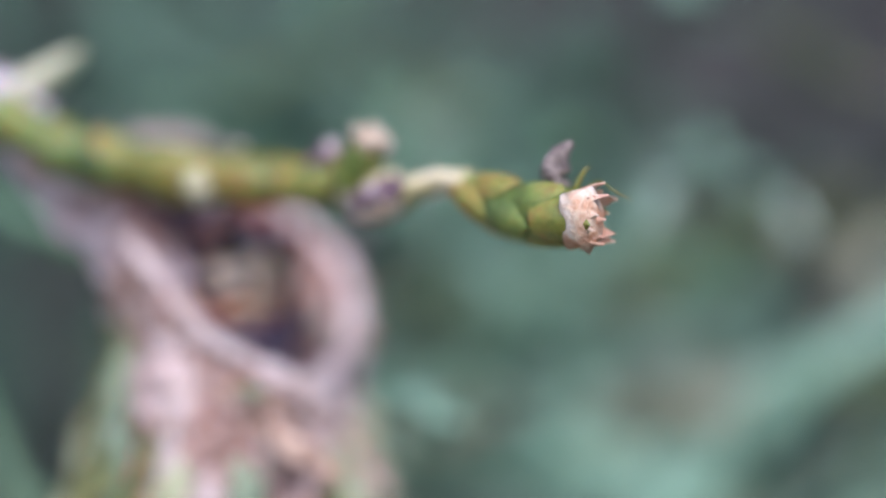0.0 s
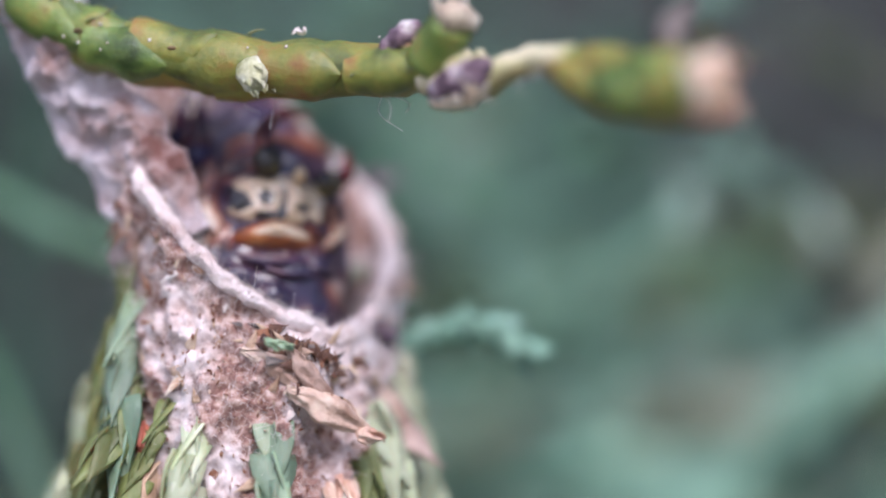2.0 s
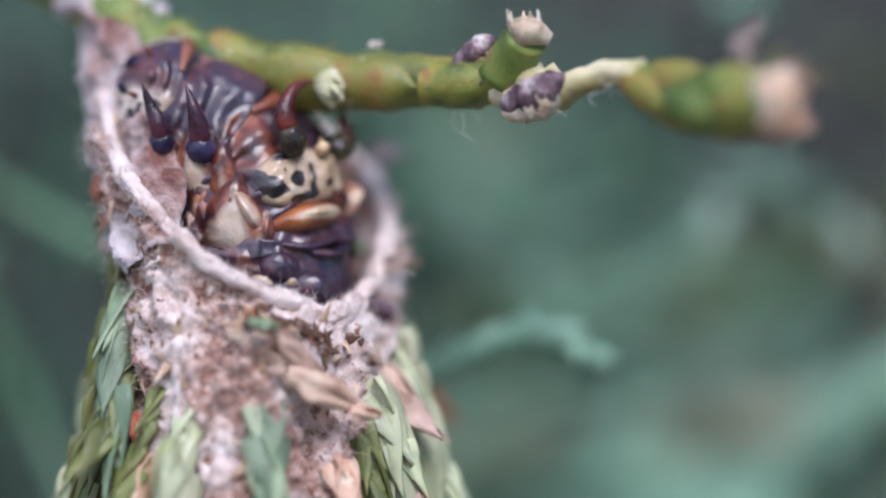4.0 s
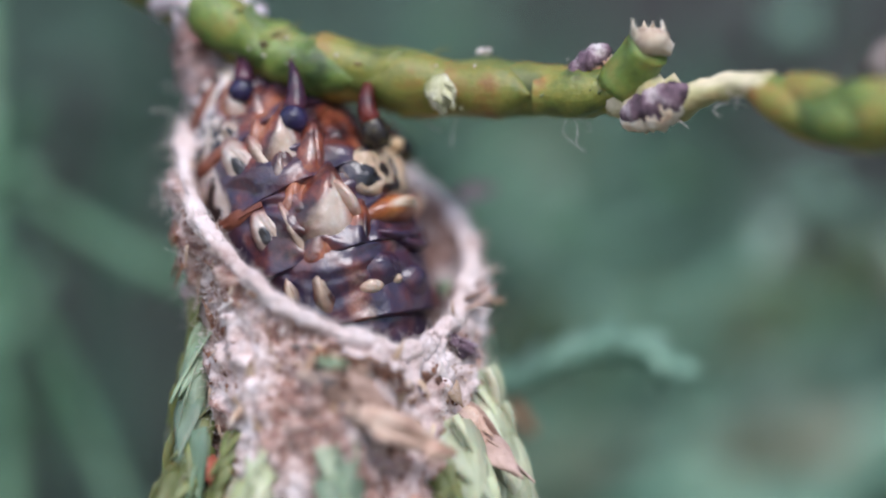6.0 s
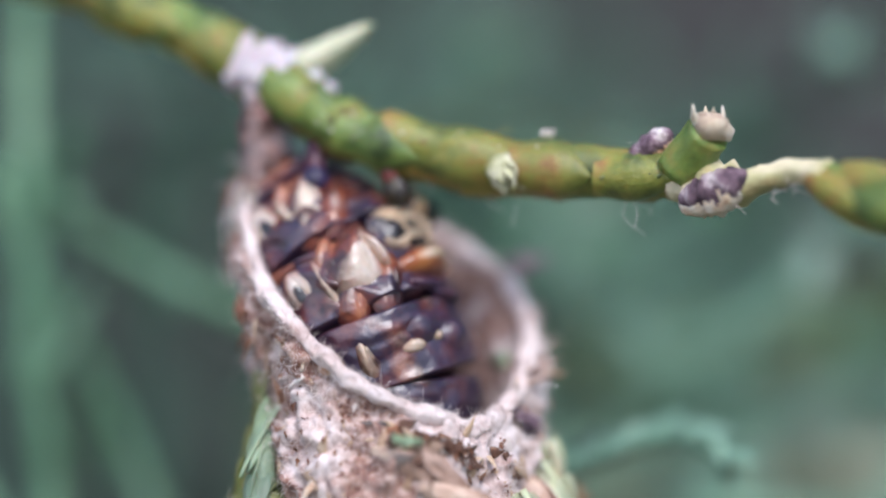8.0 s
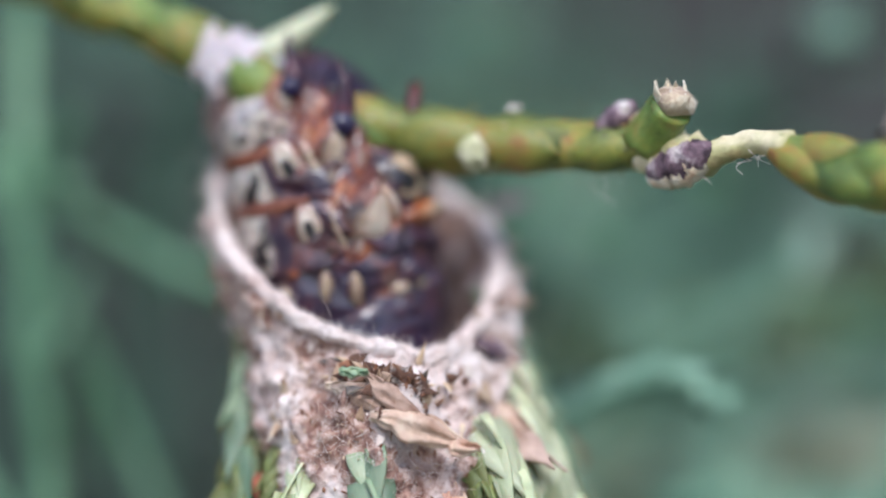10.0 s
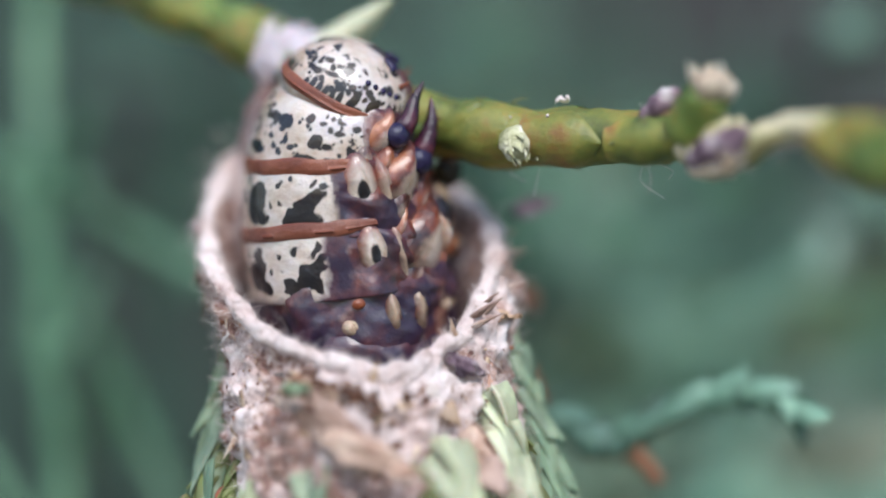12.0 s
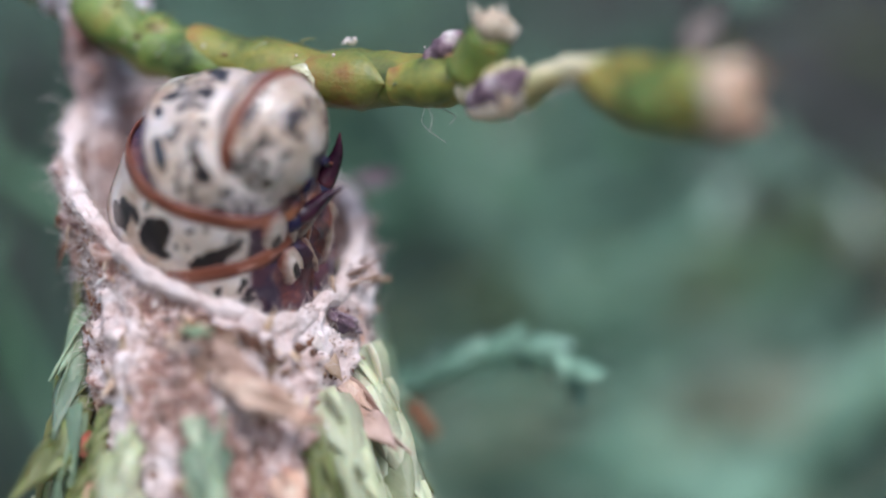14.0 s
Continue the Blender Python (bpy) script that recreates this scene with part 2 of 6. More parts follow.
far_green = surface("far_green", ((0.3, (0.024, 0.065, 0.04)), (0.5, (0.058, 0.132, 0.092)), (0.7, (0.14, 0.25, 0.18))), 120, roughness=0.55, per_piece=0.35)
far_fresh = surface("far_fresh", ((0.3, (0.05, 0.13, 0.07)), (0.5, (0.115, 0.25, 0.15)), (0.7, (0.23, 0.38, 0.26))), 120, roughness=0.5)
far_olive = surface("far_olive", ((0.3, (0.045, 0.06, 0.022)), (0.5, (0.10, 0.125, 0.05)), (0.7, (0.20, 0.23, 0.11))), 120, roughness=0.55, per_piece=0.3)
far_buff = surface("far_buff", ((0.3, (0.20, 0.22, 0.15)), (0.5, (0.36, 0.38, 0.28)), (0.7, (0.52, 0.52, 0.42))), 120, roughness=0.6)
# near-black copy of the hedge greens, with the hedge's shade in its colour
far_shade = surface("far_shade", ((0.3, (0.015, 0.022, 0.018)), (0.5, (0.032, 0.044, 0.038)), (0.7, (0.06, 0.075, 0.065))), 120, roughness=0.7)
far_brown = surface("far_brown", ((0.3, (0.20, 0.07, 0.035)), (0.6, (0.40, 0.18, 0.10))), 160, roughness=0.6)
soil = surface("soil", ((0.3, (0.03, 0.035, 0.02)), (0.6, (0.08, 0.08, 0.05))), 12, roughness=0.9, per_piece=0)


def plate_material(name, browns):
    """Cream shield with black marks: 'marks' holds how far a point lies from the nearest mark, 'wet' the dark skin
    below and the painted shadow line between rings.
    """
    m, nodes, links, bsdf = nodes_of(name)
    tex = nodes.new("ShaderNodeTexCoord")
    coord = tex.outputs["Object"]
    grain = noise_node(nodes, links, coord, 1300, 5.0)
    blotch = noise_node(nodes, links, coord, 620, 4.0)
    cream = ramp_node(nodes, links, blotch, ((0.32, (0.40, 0.28, 0.20)), (0.44, (0.55, 0.44, 0.36)), (0.58, (0.66, 0.58, 0.53)), (0.72, (0.60, 0.53, 0.57))))
    ink = ramp_node(nodes, links, blotch, ((0.35, (0.005, 0.004, 0.008)), (0.55, (0.013, 0.009, 0.010)), (0.7, (0.050, 0.034, 0.020))))
    brown = ramp_node(nodes, links, blotch, browns)
    wet = ramp_node(nodes, links, blotch, ((0.3, (0.014, 0.009, 0.024)), (0.48, (0.034, 0.020, 0.044)), (0.58, (0.070, 0.026, 0.040)), (0.7, (0.14, 0.05, 0.05))))
    attr = nodes.new("ShaderNodeAttribute")
    attr.attribute_name = "marks"
    sep = nodes.new("ShaderNodeSeparateColor")
    links.new(attr.outputs["Color"], sep.inputs[0])

    def edge(channel, soft):
        wob = nodes.new("ShaderNodeMath")
        wob.operation = "MULTIPLY_ADD"
        links.new(grain, wob.inputs[0])
        wob.inputs[1].default_value = 0.42
        links.new(sep.outputs[channel], wob.inputs[2])
        mr = nodes.new("ShaderNodeMapRange")
        mr.inputs["From Min"].default_value = 0.71 - soft
        mr.inputs["From Max"].default_value = 0.71 + soft
        links.new(wob.outputs[0], mr.inputs["Value"])
        return mr.outputs[0]

    smudge = noise_node(nodes, links, coord, 1500, 5.0, 0.7)
    dirt = ramp_node(nodes, links, smudge, ((0.58, (0, 0, 0)), (0.68, (0.2, 0.2, 0.2)), (0.8, (0.7, 0.7, 0.7))))
    cream = mix_node(nodes, links, dirt, cream, (0.16, 0.11, 0.055))
    cream = mix_node(nodes, links, attr.outputs["Alpha"], (0.42, 0.29, 0.165), cream)
    colour = mix_node(nodes, links, edge(0, 0.035), cream, ink)
    colour = mix_node(nodes, links, edge(1, 0.16), colour, brown)
    colour = mix_node(nodes, links, edge(2, 0.10), colour, wet)
    links.new(colour, bsdf.inputs["Base Color"])
    bsdf.inputs["Roughness"].default_value = 0.36
    bsdf.inputs["Coat Weight"].default_value = 0.55
    bsdf.inputs["Coat Roughness"].default_value = 0.15
    bsdf.inputs["Subsurface Weight"].default_value = 0.12
    bsdf.inputs["Subsurface Scale"].default_value = 0.0004
    fold = noise_node(nodes, links, coord, 900, 3.0, 0.5)
    both = nodes.new("ShaderNodeMath")
    both.operation = "MULTIPLY_ADD"
    links.new(fold, both.inputs[0])
    both.inputs[1].default_value = 1.6
    links.new(smudge, both.inputs[2])
    bump_node(nodes, links, both.outputs[0], bsdf, 0.6, 0.00012)
    return m


shield = plate_material("shield_plate", ((0.36, (0.016, 0.005, 0.007)), (0.45, (0.070, 0.016, 0.011)), (0.55, (0.19, 0.046, 0.022)), (0.68, (0.40, 0.15, 0.07))))
shield_orange = plate_material("shield_orange", ((0.34, (0.12, 0.028, 0.012)), (0.5, (0.32, 0.095, 0.028)), (0.66, (0.48, 0.19, 0.06))))


def backdrop_material():
    m, nodes, links, bsdf = nodes_of("distant_foliage")
    tex = nodes.new("ShaderNodeTexCoord")
    coord = tex.outputs["Object"]
    big = noise_node(nodes, links, coord, 7, 2.0)
    mid = noise_node(nodes, links, coord, 26, 4.0)
    a = ramp_node(nodes, links, mid, ((0.36, (0.012, 0.02, 0.015)), (0.5, (0.036, 0.062, 0.046)), (0.66, (0.13, 0.20, 0.155))))
    b = ramp_node(nodes, links, mid, ((0.32, (0.022, 0.020, 0.022)), (0.6, (0.050, 0.047, 0.048)), (0.75, (0.08, 0.09, 0.085))))
    # twiggy shade put into the colour towards the upper right and the far left, paler growth low in the middle
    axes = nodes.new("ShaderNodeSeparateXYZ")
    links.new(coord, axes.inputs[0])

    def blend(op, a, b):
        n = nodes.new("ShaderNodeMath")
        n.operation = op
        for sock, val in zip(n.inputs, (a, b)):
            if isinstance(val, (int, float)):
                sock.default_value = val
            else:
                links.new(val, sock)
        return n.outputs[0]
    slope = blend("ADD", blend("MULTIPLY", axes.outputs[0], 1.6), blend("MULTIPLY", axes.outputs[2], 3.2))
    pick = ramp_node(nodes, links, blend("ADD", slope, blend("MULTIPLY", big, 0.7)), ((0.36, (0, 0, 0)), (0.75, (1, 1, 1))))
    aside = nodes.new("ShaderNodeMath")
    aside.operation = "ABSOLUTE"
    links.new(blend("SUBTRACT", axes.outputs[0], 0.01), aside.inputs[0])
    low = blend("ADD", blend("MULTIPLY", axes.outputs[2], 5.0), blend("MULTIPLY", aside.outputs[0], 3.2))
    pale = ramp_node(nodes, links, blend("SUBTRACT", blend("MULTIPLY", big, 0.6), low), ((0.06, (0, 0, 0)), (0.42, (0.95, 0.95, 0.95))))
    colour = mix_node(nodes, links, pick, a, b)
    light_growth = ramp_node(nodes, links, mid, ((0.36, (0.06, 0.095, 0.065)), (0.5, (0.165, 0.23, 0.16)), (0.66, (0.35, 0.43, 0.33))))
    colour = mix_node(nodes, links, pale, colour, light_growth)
    # shade of the left side, mixed into the colour as a dark green
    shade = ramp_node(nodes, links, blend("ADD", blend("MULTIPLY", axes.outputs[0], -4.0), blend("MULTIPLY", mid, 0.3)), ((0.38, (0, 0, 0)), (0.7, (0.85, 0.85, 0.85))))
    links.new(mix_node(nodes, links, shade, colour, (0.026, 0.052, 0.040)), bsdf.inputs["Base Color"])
    bsdf.inputs["Roughness"].default_value = 0.9
    return m


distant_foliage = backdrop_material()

# ---- setting ----
ground = finish("ground", sheet("ground", lambda u, v: ((u - 0.5) * 2e6, (v - 0.5) * 2e6, -900 + 6 * rough3((u * 90, v * 90, 0), 1)), 24, 24, False), soil, None)
tagged(ground, "dark bare soil under the juniper hedge", "ground", kind="structure")


def curved_back(u, v):
    w = radians(-75 + 150 * u)
    r = 620 + 40 * rough3((u * 9, v * 9, 1.5), 1)
    return (r * math.sin(w) - 10, r * math.cos(w), -900 + 1500 * v)


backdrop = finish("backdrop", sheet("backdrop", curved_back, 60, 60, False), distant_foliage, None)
tagged(backdrop, "blurred dark green depth of the juniper hedge, its shade painted in", "backdrop", kind="structure")


# ---- scale-leaved juniper pieces ----
def scale_leaf_mesh(name, width, lift, length=1.0):
    """One pointed scale leaf, 1 mm long along +x, keeled, its base at the origin and its back up (+z)."""
    def fn(u, v):
        half = width * (math.sin(math.pi * min(1.0, v * 0.62 + 0.34)) ** 0.8) * (1 - v ** 1.7) + 0.01
        s = (u - 0.5) * 2
        x = length * v
        z = lift * v + 0.22 * width * (1 - s * s) * (1 - 0.6 * v) - 0.10 * width - 0.16 * v * v
        return (x, s * half, z)
    top = sheet(name, fn, 4, 6, False)
    bm = bmesh.new()
    bm.from_mesh(top)
    bpy.data.meshes.remove(top)
    low = bmesh.ops.duplicate(bm, geom=bm.faces[:])
    verts = [g for g in low["geom"] if isinstance(g, bmesh.types.BMVert)]
    bmesh.ops.translate(bm, vec=(0, 0, -0.09 * width * MM), verts=verts)
    bmesh.ops.reverse_faces(bm, faces=[g for g in low["geom"] if isinstance(g, bmesh.types.BMFace)])
    bmesh.ops.bridge_loops(bm, edges=[e for e in bm.edges if e.is_boundary])
    mesh = bpy.data.meshes.new(name)
    bm.to_mesh(mesh)
    bm.free()
    mesh.polygons.foreach_set("use_smooth", [True] * len(mesh.polygons))
    return mesh


LEAVES = {}


def leaf_data(material, kind=0):
    key = (material.name, kind)
    if key not in LEAVES:
        mesh = scale_leaf_mesh("scale_leaf", (0.42, 0.55, 0.36)[kind], (0.10, 0.05, 0.22)[kind])
        mesh.materials.append(material)
        LEAVES[key] = mesh
    return LEAVES[key]


def leaf_on(parent, data, base, way, out, size, wide=1.0):
    """A scale leaf at base, pointing along way, its back towards out."""
    x = Vector(way).normalized()
    z = (Vector(out) - x * Vector(out).dot(x)).normalized()
    y = z.cross(x)
    m = Matrix((x, y, z)).transposed().to_4x4() @ Matrix.Diagonal((size, size * wide, size * wide, 1))
    m.translation = Vector(base) * MM
    ob = new("scale_leaf", data)
    ob.parent = parent
    ob.matrix_local = m
    return ob


def clothe(parent, pts, radii, material, step, length, rng, half=75.0, lift=0.12, dome=0.14, sides=4, start=0.0, stop=1.0, skip=0.0):
    """Overlapping scale leaves in crossed pairs, each wrapped closely round the stem; material may be a choice by random number and by how far the leaf faces up."""
    run = [0.0]
    for a, b in zip(pts, pts[1:]):
        run.append(run[-1] + (b - a).length)
    total = run[-1]

    def at(s):
        if s >= total:
            way = (pts[-1] - pts[-2]).normalized()
            return pts[-1] + way * (s - total), way, radii[-1]
        k = max(0, min(len(pts) - 2, next(i for i in range(len(run) - 1) if run[i + 1] >= s)))
        f = (s - run[k]) / max(1e-6, run[k + 1] - run[k])
        back, ahead = pts[max(0, k - 1)], pts[min(len(pts) - 1, k + 2)]
        return pts[k].lerp(pts[k + 1], f), (ahead - back).normalized(), radii[k] * (1 - f) + radii[min(k + 1, len(radii) - 1)] * f

    s0, pair = start * total, 0
    while s0 < stop * total:
        for q in range(sides // 2):
            if rng.random() < skip:
                continue
            w0 = 2 * math.pi * q / (sides // 2) + (pair % 2) * 2 * math.pi / sides + rng.uniform(-0.18, 0.18) + 0.4
            ln = length * rng.uniform(0.85, 1.2)
            up, hw, skew = lift * rng.uniform(0.5, 1.6), radians(half * rng.uniform(0.85, 1.1)), rng.uniform(-0.15, 0.15)

            def fn(u, v):
                c, way, r = at(s0 + ln * v)
                a, b = axes_along(way)
                s = (u - 0.5) * 2
                prof = math.sin(math.pi * (0.22 + 0.78 * min(v, 1))) ** 0.75 if v < 0.999 else 0.0
                w = w0 + hw * prof * s + skew * v
                swell = math.sin(math.pi * min(1.0, 0.22 + 0.70 * v))
                rr = r + dome * (1 - s * s) * swell - 0.02 + up * v * v + 0.05 * (1 - abs(s)) * (1 - v) + 0.10 * dome * rough3((s * 2, v * 4, w0 * 5), 1)
                return c + (a * math.cos(w) + b * math.sin(w)) * rr
            mesh = sheet("scale_leaf", fn, 10, 10, False)
            low = axes_along(at(s0)[1])
            low = (low[0] * math.cos(w0) + low[1] * math.sin(w0)).z
            finish("scale_leaf", mesh, material(rng, low) if callable(material) else material, parent)
        s0 += step
        pair += 1


# ---- the juniper branch over the bag ----
branch = tagged(new("juniper_branch"), "yellow-green scale-leaved juniper twig with dry pinkish buds", "branch")
rng = random.Random(4)
BRANCH_AXIS = [(-46, 13, 31), (-36, 8, 28.5), (-29, 5, 25.8), (-24.3, 3.2, 23.4), (-21.6, 2.6, 21.5), (-19.0, 2.1, 20.7), (-15, 1.2, 20.0), (-11, 0.2, 19.7), (-8.4, -1.2, 19.6)]
axis = spline(BRANCH_AXIS, 70)
radii = [(0.98 if p.x < -17 else 1.08 - 0.14 * min(1, (p.x + 17) / 6)) + 0.10 * math.sin(k * 0.9) + 0.25 * rough3(p, 0.8) for k, p in enumerate(axis)]
bm = tube(bmesh.new(), axis, radii, 18, 0.12)
stem = part("stem", bm, leaf_yellow, branch)
clothe(branch, axis, radii, lambda g, low: leaf_amber if low < -0.5 else leaf_green if g.random() < 0.6 else leaf_yellow, 1.7, 2.9, rng, half=74, lift=0.05, dome=0.2, start=0.2, stop=0.93, skip=0.05)
# small brown glands on the leaves
for k in range(16):
    c, w = axis[22 + 3 * k + rng.randrange(3)], rng.uniform(-0.8, 0.8)
    c = c + Vector((0, -math.cos(w), math.sin(w))) * 1.0
    bm = bmesh.new()
    bmesh.ops.create_icosphere(bm, subdivisions=2, radius=0.15, matrix=Matrix.Translation(c) @ Matrix.Diagonal((1.3, 0.7, 0.6, 1)))
    part("gland", bm, leaf_gland, branch)
for k in range(30):
    # pale flecks of resin and thin torn bristles along the leaf edges
    c, w = axis[rng.randrange(24, 69)], rng.uniform(-1.1, 1.5)
    c = c + Vector((0, -math.cos(w), math.sin(w))) * 1.16
    if k % 3:
        bm = bmesh.new()
        bmesh.ops.create_icosphere(bm, subdivisions=1, radius=rng.uniform(0.03, 0.07), matrix=Matrix.Translation(c))
        part("resin_fleck", bm, silk_white, branch)
    else:
        part("bristle", tube(bmesh.new(), spline([c, c + Vector((0.25, -0.05, 0.12)), c + Vector((0.6, -0.05, rng.uniform(0.05, 0.3)))], 6), taper(6, 0.07, 0.015), 5), leaf_olive, branch)
# the joint past the side bud, pinched to a pale neck, and the swollen end
neck_axis = spline([(-8.8, -1.0, 19.5), (-7.4, -1.9, 19.15), (-6.2, -2.7, 19.15), (-5.0, -3.6, 19.5), (-3.9, -4.5, 19.2)], 16)
part("neck", tube(bmesh.new(), neck_axis, [0.8, 0.86, 0.92, 0.94, 0.9, 0.82, 0.74, 0.65, 0.57, 0.5, 0.45, 0.42, 0.42, 0.44, 0.48, 0.53, 0.58], 20, 0.5), neck_pale, branch, "pale pinched neck of the twig")
end_axis = spline([(-4.4, -4.1, 19.35), (-3.2, -5.1, 18.7), (-1.8, -6.4, 18.15), (-0.6, -7.6, 18.05), (0.3, -8.5, 17.95)], 16)
end_radii = [0.46, 0.56, 0.68, 0.78, 0.85, 0.9, 0.93, 0.95, 0.97, 0.99, 1.0, 1.0, 0.98, 0.95, 0.9, 0.82, 0.7]
part("twig_end", tube(bmesh.new(), end_axis, end_radii, 18, 0.12), leaf_green, branch, "swollen green end of the twig")
clothe(branch, end_axis, end_radii, lambda g, low: leaf_amber if low < -0.7 else leaf_green if g.random() < 0.6 else leaf_yellow, 1.15, 2.3, rng, half=64, lift=0.12, dome=0.22, start=0.02, stop=0.74)


def rosette(name, centre, way, radius, length, material, count, seed, label="", parent=None):
    """A withered bud: a knob ringed by short pointed husks."""
    g = random.Random(seed)
    way = Vector(way).normalized()
    s, t = axes_along(way)
    c = Vector(centre)
    bm = tube(bmesh.new(), [c - way * length * 0.6, c - way * length * 0.2, c + way * length * 0.15, c + way * length * 0.35], [radius * 0.8, radius * 1.02, radius * 0.95, radius * 0.5], 18, 0.55)
    ob = part(name, bm, material, parent, label)
    for k in range(count):
        w = 2 * math.pi * k / count + g.uniform(-0.3, 0.3)
        out = s * math.cos(w) + t * math.sin(w)
        leaf_on(ob, leaf_data(material, 2), c - way * length * 0.3 + out * radius * g.uniform(0.4, 0.9), way + out * g.uniform(-0.35, 0.4), out, length * g.uniform(0.55, 1.0), 1.2)
    return ob


rosette("end_bud", (0.3, -8.5, 17.9), (0.8, -0.4, -0.05), 1.02, 1.3, pith, 20, 3, "pinkish white withered bud end", branch)
bm = tube(bmesh.new(), spline([(-8.6, -1.4, 19.6), (-8.2, -2.0, 20.3), (-7.8, -2.6, 20.9)], 8), taper(8, 0.95, 0.85), 12, 0.15)
side_shoot = part("side_shoot", bm, leaf_green, branch, "short green side shoot")
rosette("side_bud", (-7.7, -2.7, 21.2), (0.05, -0.2, 1), 0.8, 0.95, bud_white, 9, 5, "pinkish white withered bud", branch)
for c, long, wide, way, seed, lab in (((-7.5, -2.35, 18.95), 1.35, 0.72, (1, -0.45, 0.35), 1, "purple-grey shrivelled seed scale with a pinkish rim"), ((-9.7, -0.8, 20.55), 1.0, 0.55, (0.8, -0.3, 0.55), 2, "small dark purple scale with a pale tip")):
    w = Vector(way).normalized()
    c = Vector(c)
    line = [c + w * long * (-1 + 2 * q / 22) for q in range(23)]
    girth = [wide * (0.1 + 0.9 * math.sin(math.pi * (q + 0.6) / 23.2) ** 0.55) * (1 + 0.2 * rough3(p, 1.2, seed)) for q, p in enumerate(line)]
    scale = part("seed_scale", tube(bmesh.new(), line, girth, 32, 0.3, 0.9), purple_scale, branch, lab)
    part("scale_rim", tube(bmesh.new(), [p + Vector((0.05, 0.12, -0.2)) for p in line], [g * 0.95 for g in girth], 20, 0.3), pith, scale, "pinkish rim")
# withered spur and whisker on the end
bm = tube(bmesh.new(), spline([(-0.9, -7.0, 18.8), (-0.8, -7.0, 19.6), (-0.5, -7.1, 20.2), (-0.1, -7.2, 20.7)], 10), [0.6, 0.72, 0.74, 0.66, 0.6, 0.6, 0.58, 0.5, 0.4, 0.26, 0.06], 16, 0.8, 0.7)
part("withered_spur", bm, dry_grey, branch, "curled grey withered spur")
for pts, r in (([(0.2, -7.9, 18.9), (0.8, -8.2, 19.2), (1.2, -8.4, 18.9), (1.9, -8.6, 18.5)], 0.07), ([(-0.1, -7.6, 18.9), (0.3, -7.7, 19.6), (0.5, -7.8, 19.7)], 0.12)):
    part("bristle", tube(bmesh.new(), spline(pts, 10), taper(10, r, 0.02), 6), leaf_yellow, branch, "thin dry bristle")
# pale tuft on the lower side and crumbs of white resin on top
rosette("pale_tuft", (-15.0, 0.2, 19.5), (0.35, -0.5, -0.8), 0.6, 0.95, tuft_pale, 22, 8, "pale dry tuft of scale leaves", branch)
bm = bmesh.new()
for c, size, turn in (((-13.3, 0.85, 21.16), (0.2, 0.15, 0.09), 20), ((-13.15, 0.8, 21.22), (0.1, 0.1, 0.1), 60), ((-13.5, 0.9, 21.2), (0.2, 0.04, 0.04), -35)):
    bmesh.ops.create_icosphere(bm, subdivisions=3, radius=1.0, matrix=Matrix.Translation(c) @ Matrix.Rotation(radians(turn), 4, "Y") @ Matrix.Diagonal((*size, 1)))
for v in bm.verts:
    v.co += v.normal * 0.08 * rough3(v.co, 6)
part("resin_crumb", bm, silk_white, branch, "white crumb of resin")
# silk binding at the fork and the pointed leaf beside it
bm = tube(bmesh.new(), spline([(-27.6, 5.0, 25.0), (-25.8, 3.9, 24.1), (-24.4, 3.2, 23.5), (-23.0, 2.9, 22.9), (-21.8, 2.7, 22.3)], 20), [1.2 - 0.55 * abs(k - 10) / 10 for k in range(21)], 28, 0.6)
part("silk_binding", bm, silk_lilac, branch, "white silk wound round the twig")
bm = tube(bmesh.new(), spline([(-23.2, 3.2, 23.5), (-22.0, 3.2, 24.2), (-21.0, 3.1, 24.8), (-20.1, 2.9, 25.4)], 12), [0.95, 0.98, 0.98, 0.95, 0.9, 0.84, 0.77, 0.69, 0.6, 0.5, 0.38, 0.24, 0.05], 12, 0.2, 0.7)
part("pointed_leaf", bm, leaf_sage, branch, "pale green pointed leaf at the fork")
for k in range(9):
    a = axis[rng.randrange(30, 68)]
    w = rng.uniform(-2.4, -0.6)
    p = a + Vector((0, math.cos(w) * -0.9, math.sin(w) * 0.95))
    q = p + Vector((rng.uniform(-0.5, 0.8), rng.uniform(-0.4, 0.2), rng.uniform(-1.4, -0.3)))
    m = p.lerp(q, 0.5) + Vector((rng.uniform(-0.5, 0.5), rng.uniform(-0.3, 0.3), 0))
    part("silk_thread", tube(bmesh.new(), spline([p, m, q], 8), 0.013, 4), silk_white, branch)

for k in range(22):
    # fine hairs under the neck
    a = neck_axis[rng.randrange(2, 16)]
    w = rng.uniform(-2.6, -0.3)
    p = a + Vector((0, -0.5 * math.cos(w), 0.55 * math.sin(w)))
    q = p + Vector((rng.uniform(-0.5, 0.5), rng.uniform(-0.3, 0.2), rng.uniform(-0.6, 0.1)))
    m = p.lerp(q, 0.5) + Vector((rng.uniform(-0.3, 0.3), rng.uniform(-0.2, 0.2), 0))
    part("silk_thread", tube(bmesh.new(), spline([p, m, q], 8), 0.014, 4), silk_white, branch)

# the branch is built level and then set into the space of the swaying twig
TWIG_PIVOT = Vector((-13.0, -1.0, 20.0))
TWIG_FIT = place(0, -0.9, 0, 0, -1.7, 4.5) @ Matrix.Diagonal((0.95, 1, 1, 1)) @ place(13, 0, -20)
for child in branch.children:
    child.matrix_basis = TWIG_FIT @ child.matrix_basis

# ---- the bag ----
BAG_ORIGIN = Vector((-17.6, 0, 8))
